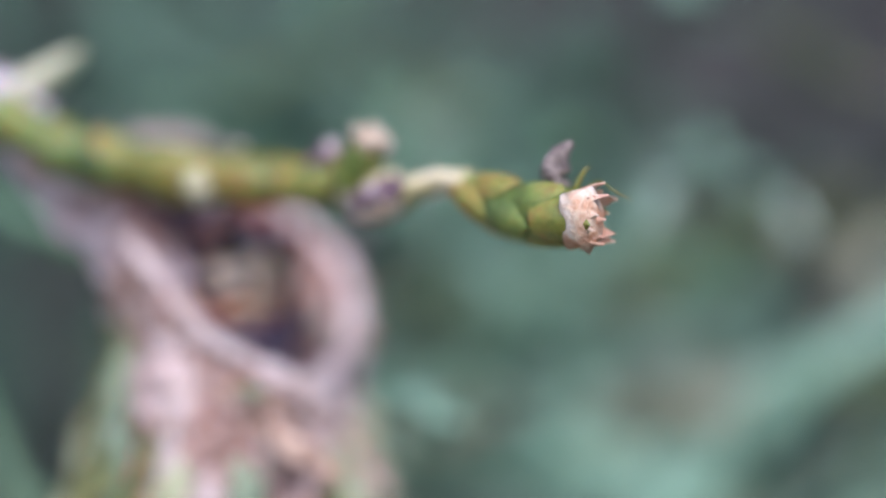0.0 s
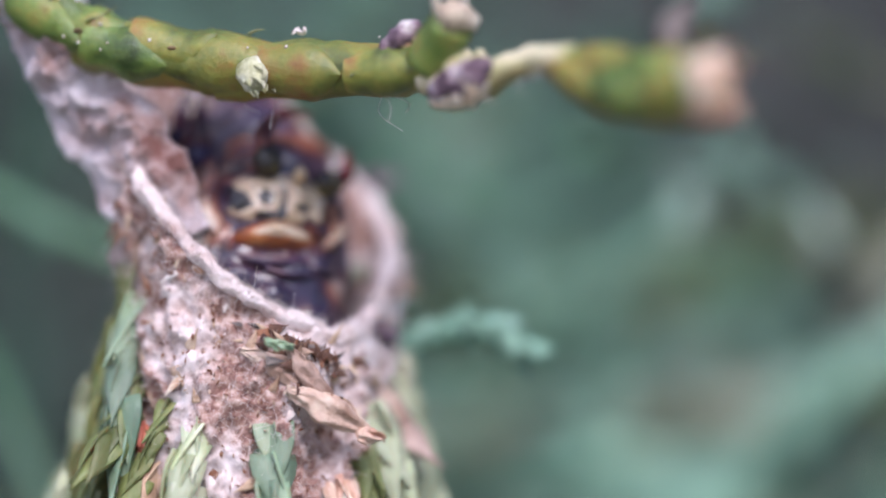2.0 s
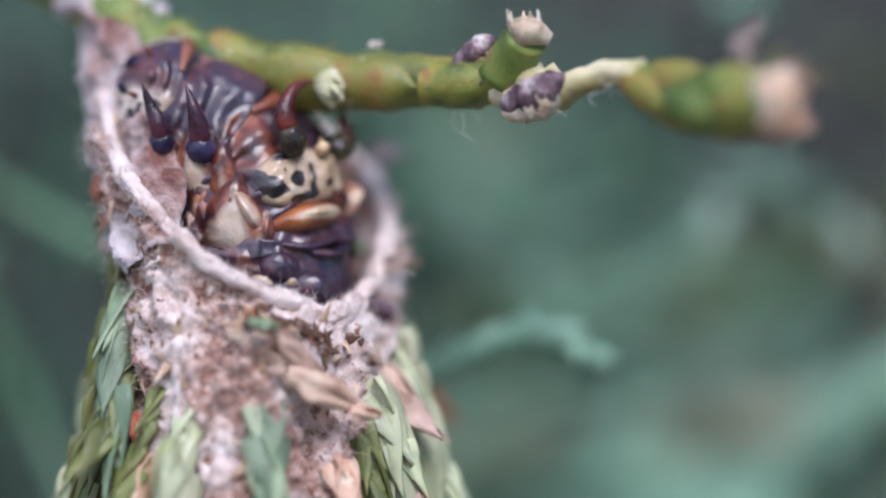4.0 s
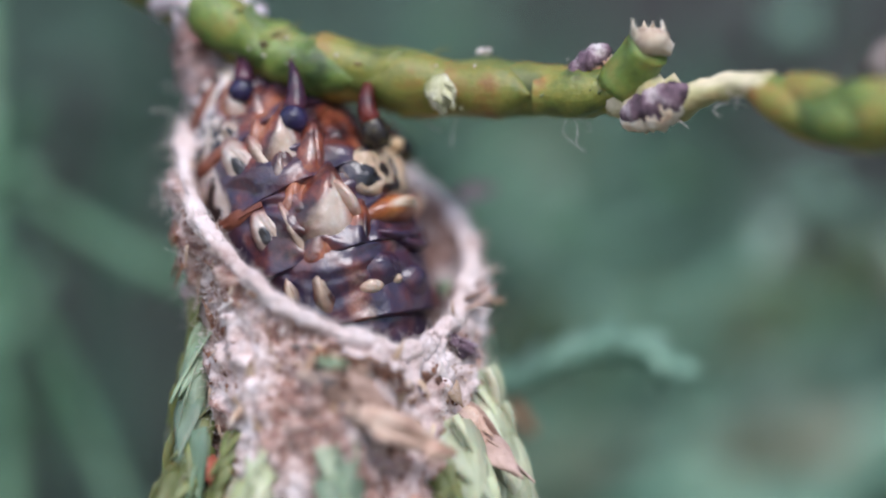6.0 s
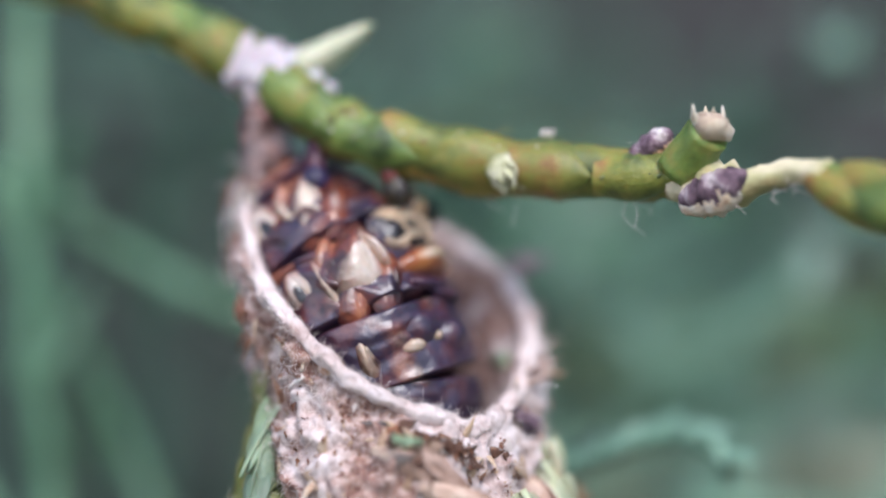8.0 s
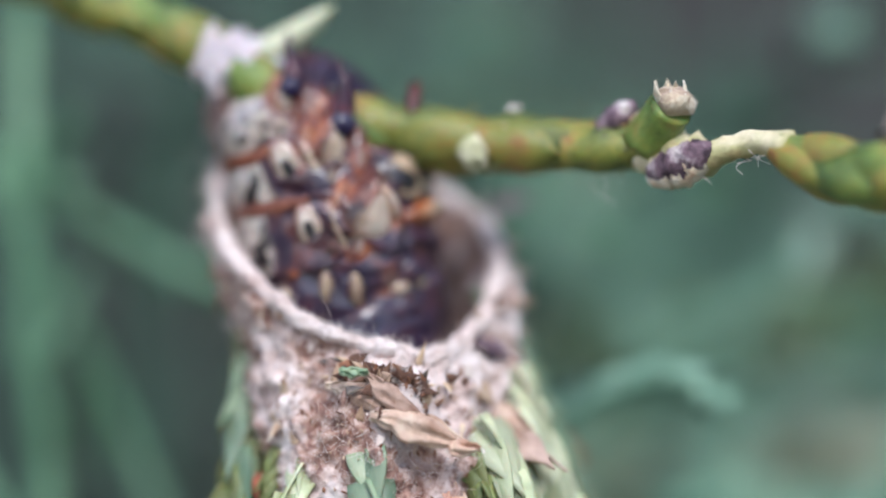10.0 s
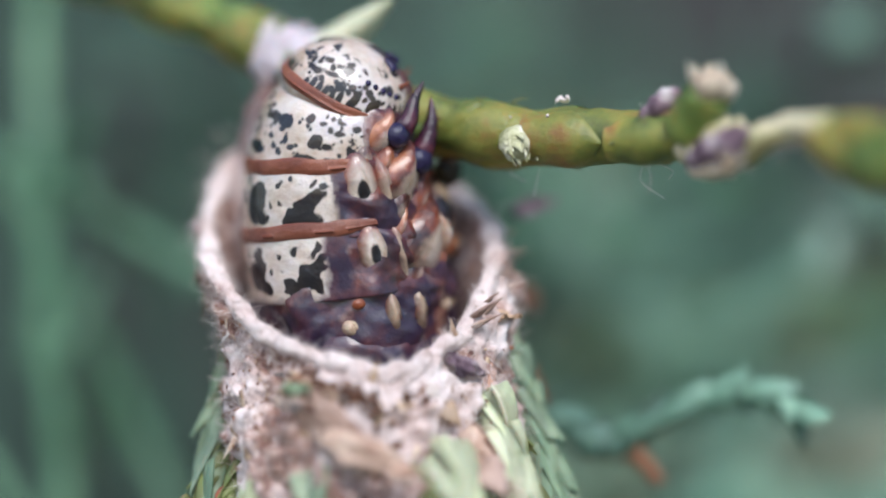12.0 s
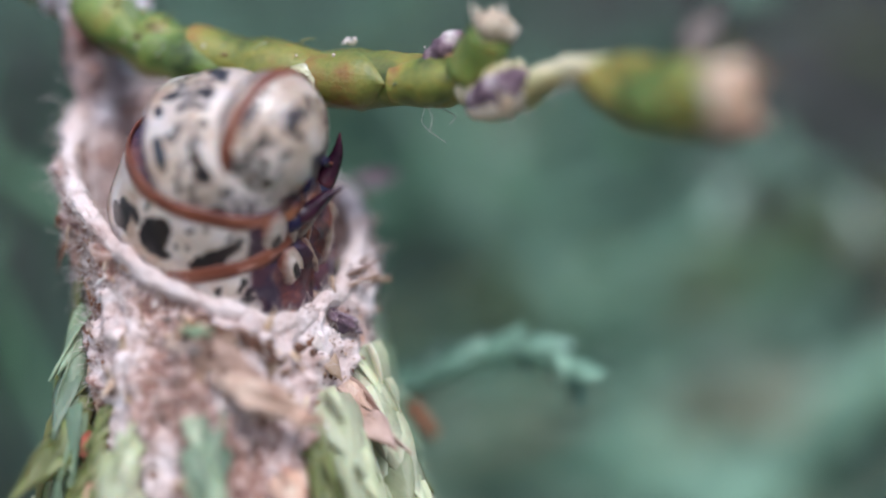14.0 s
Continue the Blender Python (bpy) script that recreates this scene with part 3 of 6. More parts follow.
bag = tagged(new("bagworm_bag"), "bagworm bag of felted silk covered in juniper scraps", "bag")
BC = Vector((-19.0, -0.2, 0)) - BAG_ORIGIN


# height of the ragged rim round the opening, every 30 degrees from +x over +y
RIM_HEIGHTS = (14.2, 16.8, 18.4, 19.8, 20.9, 20.8, 19.0, 16.4, 14.2, 12.5, 11.6, 12.0)


def rim_height(w):
    g = (math.degrees(w) % 360) / 30
    i, f = int(g) % 12, g - int(g)
    a, b, c, d = (RIM_HEIGHTS[(i + k) % 12] for k in (-1, 0, 1, 2))
    z = 0.5 * (2 * b + (c - a) * f + (2 * a - 5 * b + 4 * c - d) * f * f + (3 * b - a - 3 * c + d) * f ** 3)
    edge = Vector((5 * math.cos(w), 5 * math.sin(w), 0))
    return z - BAG_ORIGIN.z + 0.35 * rough3(edge, 0.5, 4) + 0.2 * rough3(edge, 1.7, 8)


def bag_radius(z, w=0.0):
    """Radius of the bag's outer wall at a height over its origin; one flank is drawn in below the rim."""
    pinch = max(0.0, math.cos(w - radians(192))) ** 1.5 * max(0.0, min(1.0, (9.0 - z) / 4.5))
    return 5.25 + max(0.0, 4.0 - z) * 0.10 - 1.1 * pinch


def flare(w):
    """How far the rim spreads beyond the round, most on the left flank."""
    return 0.2 * max(0.0, math.cos(w - radians(195))) ** 3 + 0.6 * max(0.0, math.cos(w - radians(12))) ** 8


def rim_at(w, r):
    r += flare(w) - 0.2
    return BC.x + r * math.cos(w), BC.y + r * math.sin(w), rim_height(w)


def bag_wall(u, v):
    """v from 0 at the outer foot over the rim to 1 deep inside."""
    w = 2 * math.pi * u
    if v < 0.7:
        f = v / 0.7
        top = rim_at(w, 5.3)[2]
        z = -16 + (top + 16) * f
        r = bag_radius(z, w) - 0.5 * max(0, f - 0.93) / 0.07 + flare(w) * max(0.0, f - 0.7) / 0.3
        swell = 0.8
    else:
        f = (v - 0.7) / 0.3
        top = rim_at(w, 4.9)[2]
        r = 4.55 - 0.40 * min(1, f * 4) + flare(w) * max(0.0, 1 - f * 2)
        z = top + 0.15 - 9 * f
        swell = 0.15
    p = Vector((BC.x + r * math.cos(w), BC.y + r * math.sin(w), z))
    q = Vector((p.x, p.y, p.z * 0.6))
    crumple = 0.45 - 1.6 * abs(rough3(q, 0.5, 11)) ** 0.8
    d = swell * (0.5 * rough3(p, 0.45) + 0.7 * crumple + 0.5 * abs(rough3(q, 1.3, 3)) + 0.4 * rough3(p, 2.4, 5) + 0.16 * rough3(p, 5.5, 7))
    p += Vector((math.cos(w), math.sin(w), 0.3)) * d
    return p


silk_wall = finish("silk_wall", sheet("silk_wall", bag_wall, 340, 240), bag_felt, bag, "felted brown and white silk wall")


def rim_roll(u, v):
    w = 2 * math.pi * u
    a = 2 * math.pi * v
    p = Vector(rim_at(w, 5.0))
    rr = 0.31 + 0.12 * rough3(p, 0.6, 5)
    p += Vector((math.cos(w) * math.cos(a), math.sin(w) * math.cos(a), math.sin(a) * 1.2)) * rr
    d = 0.22 * rough3(p, 0.9, 9) + 0.15 * rough3(p, 1.9, 2) + 0.12 * rough3(p, 4.5, 3)
    return p + Vector((math.cos(w), math.sin(w), 0.4)) * d


finish("rim", sheet("rim", rim_roll, 300, 26), rim_silk, bag, "woolly white silk rim of the opening")


# torn dry shreds of silk that stand out where the rim spreads
shred_rng = random.Random(17)
for k in range(16):
    w = radians(shred_rng.uniform(-14, 26))
    p = Vector(rim_at(w, 5.0)) + Vector((0, 0, shred_rng.uniform(-1.4, 0.1)))
    out = Vector((math.cos(w), math.sin(w), shred_rng.uniform(0.0, 0.9))).normalized()
    ln = shred_rng.uniform(0.5, 1.5)
    side = Vector((-math.sin(w), math.cos(w), 0)) * shred_rng.uniform(-0.3, 0.3)
    bm = tube(bmesh.new(), spline([p - out * 0.3, p + out * ln * 0.5 + side, p + out * ln + side * 0.5], 7), [0.2, 0.22, 0.2, 0.16, 0.12, 0.08, 0.05, 0.015], 6, 0.6, 0.5)
    part("rim_shred", bm, flake_pink, bag, "torn dry tan shred of the rim")


# the strap from which the bag hangs: +z points up to the twig, its length runs down to the rim
def strap_fn(u, v):
    a, f = 2 * math.pi * u, v
    half = 0.75 + 1.25 * math.sin(math.pi * 0.62 * f) - 0.8 * max(0.0, f - 0.75) / 0.25
    p = Vector((half * math.cos(a), 0.45 * math.sin(a), 0.5 - 11.5 * f))
    p.y += 0.08 * p.x * p.x * f
    return p + Vector((0.4 * math.cos(a), math.sin(a), 0)) * (0.7 * rough3(p, 0.5, 6) + 0.6 * rough3(p, 1.1, 2) + 0.35 * rough3(p, 2.6, 3) + 0.15 * rough3(p, 6.0, 5)) + Vector((0.3 * rough3((0, 0, p.z), 0.5), 0, 0))


silk_strap = finish("silk_strap", sheet("silk_strap", strap_fn, 60, 90), strap_felt, bag, "pale silk strap that ties the bag to the twig")
TWIG_KNOT = Vector((-24.3, 3.0, 23.2))


def strap_pose(t, twig, sack):
    """The strap's pose in the bag's space, from the poses of the twig and the bag: it hangs from the knot past the rim, and slips behind the body as that climbs out."""
    slip = max(0.0, min(1.0, (t - 4.2) / 2.1))
    foot = Vector(rim_at(radians(206 - 56 * slip), 4.3 + 0.6 * slip)) + Vector((0, 0, -1.0))
    face = radians(236 - 86 * slip)
    knot = sack.inverted() @ twig @ TWIG_FIT @ (TWIG_KNOT * MM)
    up = (knot - foot * MM).normalized()
    side = up.cross(Vector((math.cos(face), math.sin(face), 0))).normalized()
    m = Matrix((side, up.cross(side), up)).transposed().to_4x4()
    m.translation = knot
    return m


def on_bag(w, z, lift=0.0):
    """A point on the bag's outside at an angle in degrees (0 is +x, 270 faces -y) and a height."""
    r = bag_radius(z, radians(w)) + lift
    return Vector((BC.x + r * math.cos(radians(w)), BC.y + r * math.sin(radians(w)), z))


def bag_sprig(w0, z0, w1, z1, radius, material, step, size, seed, label, lift=0.25, flare=0.5, kind=0, lean=0.16):
    """A scrap of juniper shoot laid down the bag, clothed in scale leaves that point downwards."""
    g = random.Random(seed)
    pts = spline([on_bag(w0 + (w1 - w0) * f, z0 + (z1 - z0) * f, lift * min(1, 3 * f) - 0.25 * (1 - min(1, 4 * f)) + flare * f * f + g.uniform(-0.12, 0.12)) for f in (0, 0.25, 0.5, 0.75, 1)], 16)
    rr = [radius * 0.8 * (0.12 + 0.88 * min(1, (k + 0.5) / 5, (17 - k) / 7)) for k in range(17)]
    ob = part("sprig", tube(bmesh.new(), pts, rr, 10, 0.25), material, bag, label)
    # overlapping pointed leaves that hug the shoot, those on the outer side lifted at the tip
    k = 1.0
    while k < 15.5:
        i = int(k)
        p, way = pts[i].lerp(pts[i + 1], k - i), (pts[i + 1] - pts[i]).normalized()
        away = Vector((p.x - BC.x, p.y - BC.y, 0)).normalized()
        side = way.cross(away).normalized()
        turn = g.uniform(-0.5, 0.5) + (1.1 if int(k * 2.4) % 2 else 0.0)
        for w in (turn - 1.1, turn, turn + 1.1):
            out = away * math.cos(w) + side * math.sin(w)
            leaf_on(ob, leaf_data(material, g.choice((0, 0, 1, 2))), p + out * rr[i] * 0.7, way + out * g.uniform(0.02, 0.26) + side * g.uniform(-0.12, 0.12), out, size * g.uniform(1.05, 1.6), g.uniform(0.5, 0.74))
        k += 15 * step * 1.15 / max(2.0, abs(z1 - z0)) * g.uniform(0.85, 1.15)
    return ob


# angle and height at top, angle and height at foot, radius, material, leaf step and size
bag_sprig(201, 4.6, 222, -1.2, 0.55, leaf_blue, 1.0, 2.1, 11, "blue-green juniper shoot on the bag", 0.5)
bag_sprig(192, 0.5, 190, -7.0, 0.6, leaf_sage, 1.1, 2.0, 12, "olive juniper shoot on the bag", 0.5, 1.2)
bag_sprig(250, 0.6, 248, -5.0, 0.6, leaf_sage, 0.9, 2.1, 13, "yellow-green juniper shoot on the bag", 0.35)
bag_sprig(232, -1.2, 233, -6.5, 0.45, leaf_tan, 1.0, 1.9, 14, "dried tan juniper shoot on the bag", 0.45)
bag_sprig(276, 0.8, 281, -5.0, 0.45, leaf_blue, 1.0, 1.8, 15, "green juniper shoot on the bag", 0.3)
bag_sprig(348, 3.4, 343, -9.0, 0.95, leaf_sage, 1.2, 2.3, 16, "pale green juniper shoot down the side", 0.5, 4.0)
bag_sprig(322, 1.4, 326, -4.0, 0.7, leaf_sage, 1.0, 2.4, 17, "broad pale green scale leaves on the bag", 0.4)
bag_sprig(334, -0.5, 338, -6.0, 0.6, leaf_sage, 1.1, 2.2, 18, "green scale leaves on the bag", 0.5, 0.8)
bag_sprig(304, -1.2, 303, -5.4, 0.6, pith, 1.3, 1.6, 19, "yellowish dry chip on the bag", 0.5)
bag_sprig(211, -3.0, 214, -9.0, 0.5, leaf_tan, 1.2, 1.9, 20, "brown dry shoot on the bag", 0.5, 0.8)
bag_sprig(20, 6.0, 10, -6.0, 0.55, leaf_blue, 1.1, 1.8, 21, "blue-green juniper shoot on the bag", 0.5, 0.8)
bag_sprig(160, 2.5, 165, -6.0, 0.6, leaf_sage, 1.1, 2.1, 22, "green juniper shoot on the bag", 0.5, 0.8)
bag_sprig(90, 5.0, 95, -6.0, 0.6, leaf_tan, 1.1, 2.1, 23, "dried juniper shoot on the bag", 0.5, 0.8)
bag_sprig(50, 5.0, 55, -6.0, 0.6, leaf_sage, 1.1, 2.1, 24, "green juniper shoot on the bag", 0.5, 0.8)
bag_sprig(265, -4.2, 262, -9.0, 0.6, leaf_tan, 1.1, 2.0, 25, "dried tan shoot on the bag", 0.6, 0.8)
bag_sprig(290, -4.0, 292, -9.0, 0.6, leaf_sage, 1.1, 2.0, 26, "green juniper shoot on the bag", 0.6, 0.8)

bag_sprig(195, 6.0, 197, -3.0, 0.6, leaf_olive, 1.0, 2.0, 27, "olive juniper shoot on the bag", 0.3)
bag_sprig(203, 2.0, 206, -6.0, 0.7, leaf_olive, 1.0, 2.2, 28, "olive juniper shoot on the bag", 0.5, 0.8)
# the long blue-green shoot that stands off the flank
line = spline([Vector(p) for p in ((3.0, 1.2, 6.0), (3.6, 1.5, 4.3), (4.3, 1.7, 2.4), (5.0, 1.9, 0.2), (5.9, 2.1, -2.8), (7.6, 2.3, -9.0))], 60)
part("long_shoot", tube(bmesh.new(), line, [0.4 + 0.08 * math.sin(k * 1.3) for k in range(61)], 10, 0.2), leaf_blue, bag, "long blue-green juniper shoot beside the bag")
clothe(bag, line, [0.4] * 61, leaf_blue, 0.9, 1.5, random.Random(9), lift=0.25, dome=0.12)
# shorter scraps over the lower half
g = random.Random(88)
for k in range(26):
    w, z = g.uniform(188, 356), g.uniform(-8.0, 2.2)
    stuff, word = g.choice(((leaf_sage, "pale green"), (leaf_sage, "pale green"), (leaf_tan, "dried tan"), (leaf_olive, "olive"), (leaf_blue, "blue-green"), (flake_pink, "pinkish dry")))
    bag_sprig(w, z, w + g.uniform(-9, 9), z - g.uniform(2.0, 4.2), g.uniform(0.3, 0.55), stuff, g.uniform(0.7, 1.0), g.uniform(1.0, 1.6), 200 + k, word + " juniper scrap on the bag", g.uniform(0.1, 0.4), g.uniform(0.2, 1.2))


def dry_flake(p0, p1, p2, width, material, label, seed):
    """A curled dry flake, hollow like a husk, along three points."""
    pts = spline([p0, p1, p2], 14)
    g = random.Random(seed)

    def fn(u, v):
        k = min(13, int(v * 14))
        p = pts[k].lerp(pts[k + 1], v * 14 - k)
        way = (pts[k + 1] - pts[k]).normalized()
        t = (p - Vector((BC.x, BC.y, p.z))).normalized()
        s = way.cross(t).normalized()
        half = width * (0.04 + math.sin(math.pi * (0.04 + 0.93 * v)) ** 1.1) * (1 + 0.5 * rough3((v * 5, seed, u * 2), 1))
        a = (u - 0.5) * 2.4
        return p + s * half * math.sin(a) + t * (half * (0.7 * abs(math.cos(a)) - 0.4) + 0.22 * rough3((u * 4, v * 4, seed), 1) + 0.05 * abs(math.sin(u * 6)))
    ob = finish("dry_flake", sheet("dry_flake", fn, 16, 28, False), material, bag, label)
    mod = ob.modifiers.new("thickness", "SOLIDIFY")
    mod.thickness = 0.09 * MM
    return ob


O = BAG_ORIGIN
dry_flake(Vector((-19.6, -5.6, 10.9)) - O, Vector((-18.0, -6.0, 10.3)) - O, Vector((-15.8, -5.8, 8.9)) - O, 0.46, flake_pink, "tan dry scale flake across the bag", 3)
dry_flake(Vector((-18.0, -6.1, 11.15)) - O, Vector((-17.3, -6.2, 10.3)) - O, Vector((-15.8, -5.9, 8.9)) - O, 0.4, flake_pink, "tan dry scale flake across the bag", 4)
dry_flake(Vector((-18.0, -6.3, 9.7)) - O, Vector((-16.6, -6.4, 9.2)) - O, Vector((-14.6, -5.8, 8.2)) - O, 0.55, flake_pink, "tan dry scale flake across the bag", 11)
dry_flake(Vector((-15.5, -6.0, 8.5)) - O, Vector((-15.0, -6.2, 8.3)) - O, Vector((-14.4, -5.9, 8.15)) - O, 0.32, pith, "orange tip of a dry flake", 5)
dry_flake(Vector((-22.7, -3.9, 8.0)) - O, Vector((-22.6, -4.4, 7.3)) - O, Vector((-22.5, -4.3, 6.4)) - O, 0.4, leaf_red, "red-brown husk on the bag", 6)
dry_flake(Vector((-14.5, -2.6, 12.0)) - O, Vector((-13.9, -2.4, 11.6)) - O, Vector((-13.5, -1.8, 11.3)) - O, 0.38, purple_scale, "dark curled husk under the rim", 7)
dry_flake(Vector((-13.7, -0.4, 13.6)) - O, Vector((-13.1, -0.3, 13.3)) - O, Vector((-12.6, -0.3, 13.2)) - O, 0.3, leaf_tan, "tan chip standing off the rim", 8)
dry_flake(Vector((-14.2, 4.4, 17.2)) - O, Vector((-13.6, 4.6, 17.4)) - O, Vector((-12.6, 4.9, 17.6)) - O, 0.4, purple_scale, "dark dry chip on the rim", 9)
dry_flake(Vector((-24.1, -0.6, 16.4)) - O, Vector((-24.3, -0.5, 15.8)) - O, Vector((-24.1, -0.4, 15.0)) - O, 0.32, leaf_red, "orange husk on the bag", 10)
dry_flake(Vector((-18.9, -6.4, 11.3)) - O, Vector((-18.4, -6.6, 11.25)) - O, Vector((-17.9, -6.5, 11.2)) - O, 0.2, leaf_blue, "pale green seed on the felt", 12)


def flecks(name, count, seed, sizes, material, label):
    """Chips and crumbs stuck in the felt, joined into one part."""
    g = random.Random(seed)
    verts, faces = [], []
    for _ in range(count):
        w = g.uniform(0, 360) if g.random() < 0.4 else g.uniform(195, 350)
        top = rim_at(radians(w), 5.3)[2]
        z = top - 1.0 - abs(g.gauss(0, 1)) * 4.2
        p = Vector(bag_wall(w / 360, 0.7 * max(0.0, min(1.0, (z + 16) / (top + 16)))))
        out = Vector((math.cos(radians(w)), math.sin(radians(w)), 0))
        e = Euler((g.uniform(0, 6), g.uniform(0, 6), g.uniform(0, 6))).to_matrix()
        a, b, c = (g.uniform(*sizes) for _ in range(3))
        k = len(verts)
        for x, y, zz in ((1, 0.2, 0), (-0.2, 1, 0.1), (-1, -0.3, 0), (0.2, -1, -0.1), (0.1, 0, 0.7), (0, 0.1, -0.6)):
            verts.append((p + out * 0.08 + e @ Vector((x * a * 1.6, y * b * 0.8, zz * c * 0.6))) * MM)
        for f in ((0, 1, 4), (1, 2, 4), (2, 3, 4), (3, 0, 4), (1, 0, 5), (2, 1, 5), (3, 2, 5), (0, 3, 5)):
            faces.append(tuple(k + i for i in f))
    mesh = bpy.data.meshes.new(name)
    mesh.from_pydata(verts, [], faces)
    ob = finish(name, mesh, material, bag, label, smooth=False)
    return tagged(ob, kind="stuff")


flecks("brown_litter", 420, 31, (0.03, 0.13), debris, "brown crumbs stuck in the silk")
flecks("tan_litter", 420, 32, (0.02, 0.09), leaf_tan, "tan scraps stuck in the silk")
flecks("white_litter", 160, 33, (0.03, 0.08), silk_white, "white specks stuck in the silk")


# loose chips of leaf and bark caught in the silk, each a part of the bag
g = random.Random(77)
for k in range(100):
    w = g.uniform(0, 360) if g.random() < 0.3 else g.uniform(190, 352)
    top = rim_at(radians(w), 5.3)[2]
    z = top - g.choice((0.5, 1.2, 2.0, 3.0, 4.5, 6.0, 7.5, 9.0)) + g.uniform(-0.6, 0.6)
    p = Vector(bag_wall(w / 360, 0.7 * max(0.0, min(1.0, (z + 16) / (top + 16)))))
    out = Vector((math.cos(radians(w)), math.sin(radians(w)), 0.1))
    tang = Vector((-math.sin(radians(w)), math.cos(radians(w)), 0))
    way = tang * g.gauss(0, 0.7) + Vector((0, 0, -1 if g.random() < 0.8 else 1)) + out * g.uniform(-0.1, 0.4)
    stuff = g.choice((leaf_tan, leaf_tan, leaf_tan, leaf_tan, debris, debris, debris, pith, silk_white, silk_white))
    chip = leaf_on(bag, leaf_data(stuff, g.choice((0, 1, 2))), p + out * 0.02, way, out, g.uniform(0.35, 1.2), g.uniform(0.35, 0.8))
    chip.name = "chip"


# a clump of dark bark crumbs under the low side of the rim
g = random.Random(78)
for k in range(90):
    w = g.gauss(290, 14)
    top = rim_at(radians(w), 5.3)[2]
    z = top - 0.8 - abs(g.gauss(0, 0.6))
    p = Vector(bag_wall(w / 360, 0.7 * (z + 16) / (top + 16)))
    out = Vector((math.cos(radians(w)), math.sin(radians(w)), 0.1))
    way = Vector((g.gauss(0, 1), g.gauss(0, 0.4), g.gauss(0, 0.7))) + out * g.uniform(-0.1, 0.5)
    crumb = leaf_on(bag, leaf_data(g.choice((litter_dark, litter_dark, debris, leaf_tan, dry_grey)), g.choice((0, 1, 2))), p + out * g.uniform(0.0, 0.2), way, out, g.uniform(0.35, 0.8), g.uniform(0.4, 0.8))
    crumb.name = "bark_crumb"


def fuzz(name, count, seed, where, length, material, label, thick=0.011):
    """Loose silk fibres as thin three-sided strands, joined."""
    g = random.Random(seed)
    verts, faces = [], []
    for _ in range(count):
        p, out = where(g)
        way = (out * g.uniform(0.1, 1.0) + Vector((g.gauss(0, 1), g.gauss(0, 1), g.gauss(0, 1))) * 0.8).normalized()
        ln = g.uniform(*length)
        bend = Vector((g.gauss(0, 1), g.gauss(0, 1), g.gauss(0, 1))) * ln * 0.55
        s, t = axes_along(way)
        k = len(verts)
        for j in range(5):
            f = j / 4
            c = p + way * ln * f + bend * f * f
            r = thick * (1 - 0.6 * f)
            for w in (0, 2.09, 4.19):
                verts.append((c + s * r * math.cos(w) + t * r * math.sin(w)) * MM)
        for j in range(4):
            for i in range(3):
                a, b = k + j * 3 + i, k + j * 3 + (i + 1) % 3
                faces.append((a, b, b + 3, a + 3))
    mesh = bpy.data.meshes.new(name)
    mesh.from_pydata(verts, [], faces)
    return tagged(finish(name, mesh, material, bag, label), kind="stuff")


def rim_spot(g):
    u = g.random()
    w = 2 * math.pi * u
    return Vector(rim_roll(u, g.uniform(-0.1, 0.55))), Vector((math.cos(w), math.sin(w), 0.4))


def wall_spot(g):
    u = g.random()
    w = 2 * math.pi * u
    return Vector(bag_wall(u, 0.7 * g.uniform(0.4, 1.0))), Vector((math.cos(w), math.sin(w), 0))


fuzz("rim_fuzz", 7000, 41, rim_spot, (0.08, 0.28), silk_white, "loose silk fibres on the rim")
fuzz("wall_fuzz", 15000, 42, wall_spot, (0.15, 0.5), silk_white, "loose silk fibres on the bag")
for k in range(9):
    # long loose threads
    g = random.Random(60 + k)
    p, out = rim_spot(g)
    q = p + out * g.uniform(0.6, 1.4) + Vector((0, 0, g.uniform(-0.4, 0.8)))
    part("silk_thread", tube(bmesh.new(), spline([p, p.lerp(q, 0.5) + Vector((0, 0, 0.3)), q], 8), 0.012, 4), silk_white, bag)

# ---- the caterpillar ----
caterpillar = tagged(new("caterpillar"), "bagworm caterpillar, cream with black marks, leaning out of its bag", "caterpillar")


def mark_depth(marks, a, v, length, across):
    """How deep a point lies in the nearest mark, in mm; below zero outside."""
    best = -9.0
    for ma, mv, ra, rv, lean in marks:
        da, dv = a - ma, v - mv - (a - ma) * lean
        if abs(da) > 3 * ra + 12:
            continue
        d = math.sqrt((da / ra) ** 2 + (dv / rv) ** 2)
        best = max(best, (1 - d) * min(ra * across, rv * length))
    return best


def ring_profile(v, dome=False, narrow=0.0):
    """Share of the full radius along a ring, v from 0 at the tail side to 1 at the head side; the ends close."""
    if dome:
        return math.sqrt(max(0.0, 1 - max(0.0, (v - 0.12) / 0.88) ** 2.3)) * (0.9 + 0.1 * min(1, v / 0.2))
    b = 0.975 + 0.025 * math.sin(math.pi * v) + narrow * ((0.5 - v) - 0.45 * max(0.0, v - 0.5) ** 2 + 0.25 * (0.5 - v) ** 2)
    if narrow > 0.2 and v > 0.5:
        b *= 1 - 0.26 * (2 * v - 1) ** 3
    f = abs(2 * v - 1)
    return b * (math.sqrt(max(0.0, 1 - max(0.0, (f - 0.88) / 0.12) ** 2)) * 0.96 + 0.04)


def clamp_half(x, gain, most):
    return 0.5 + gain * max(-most, min(most, x))


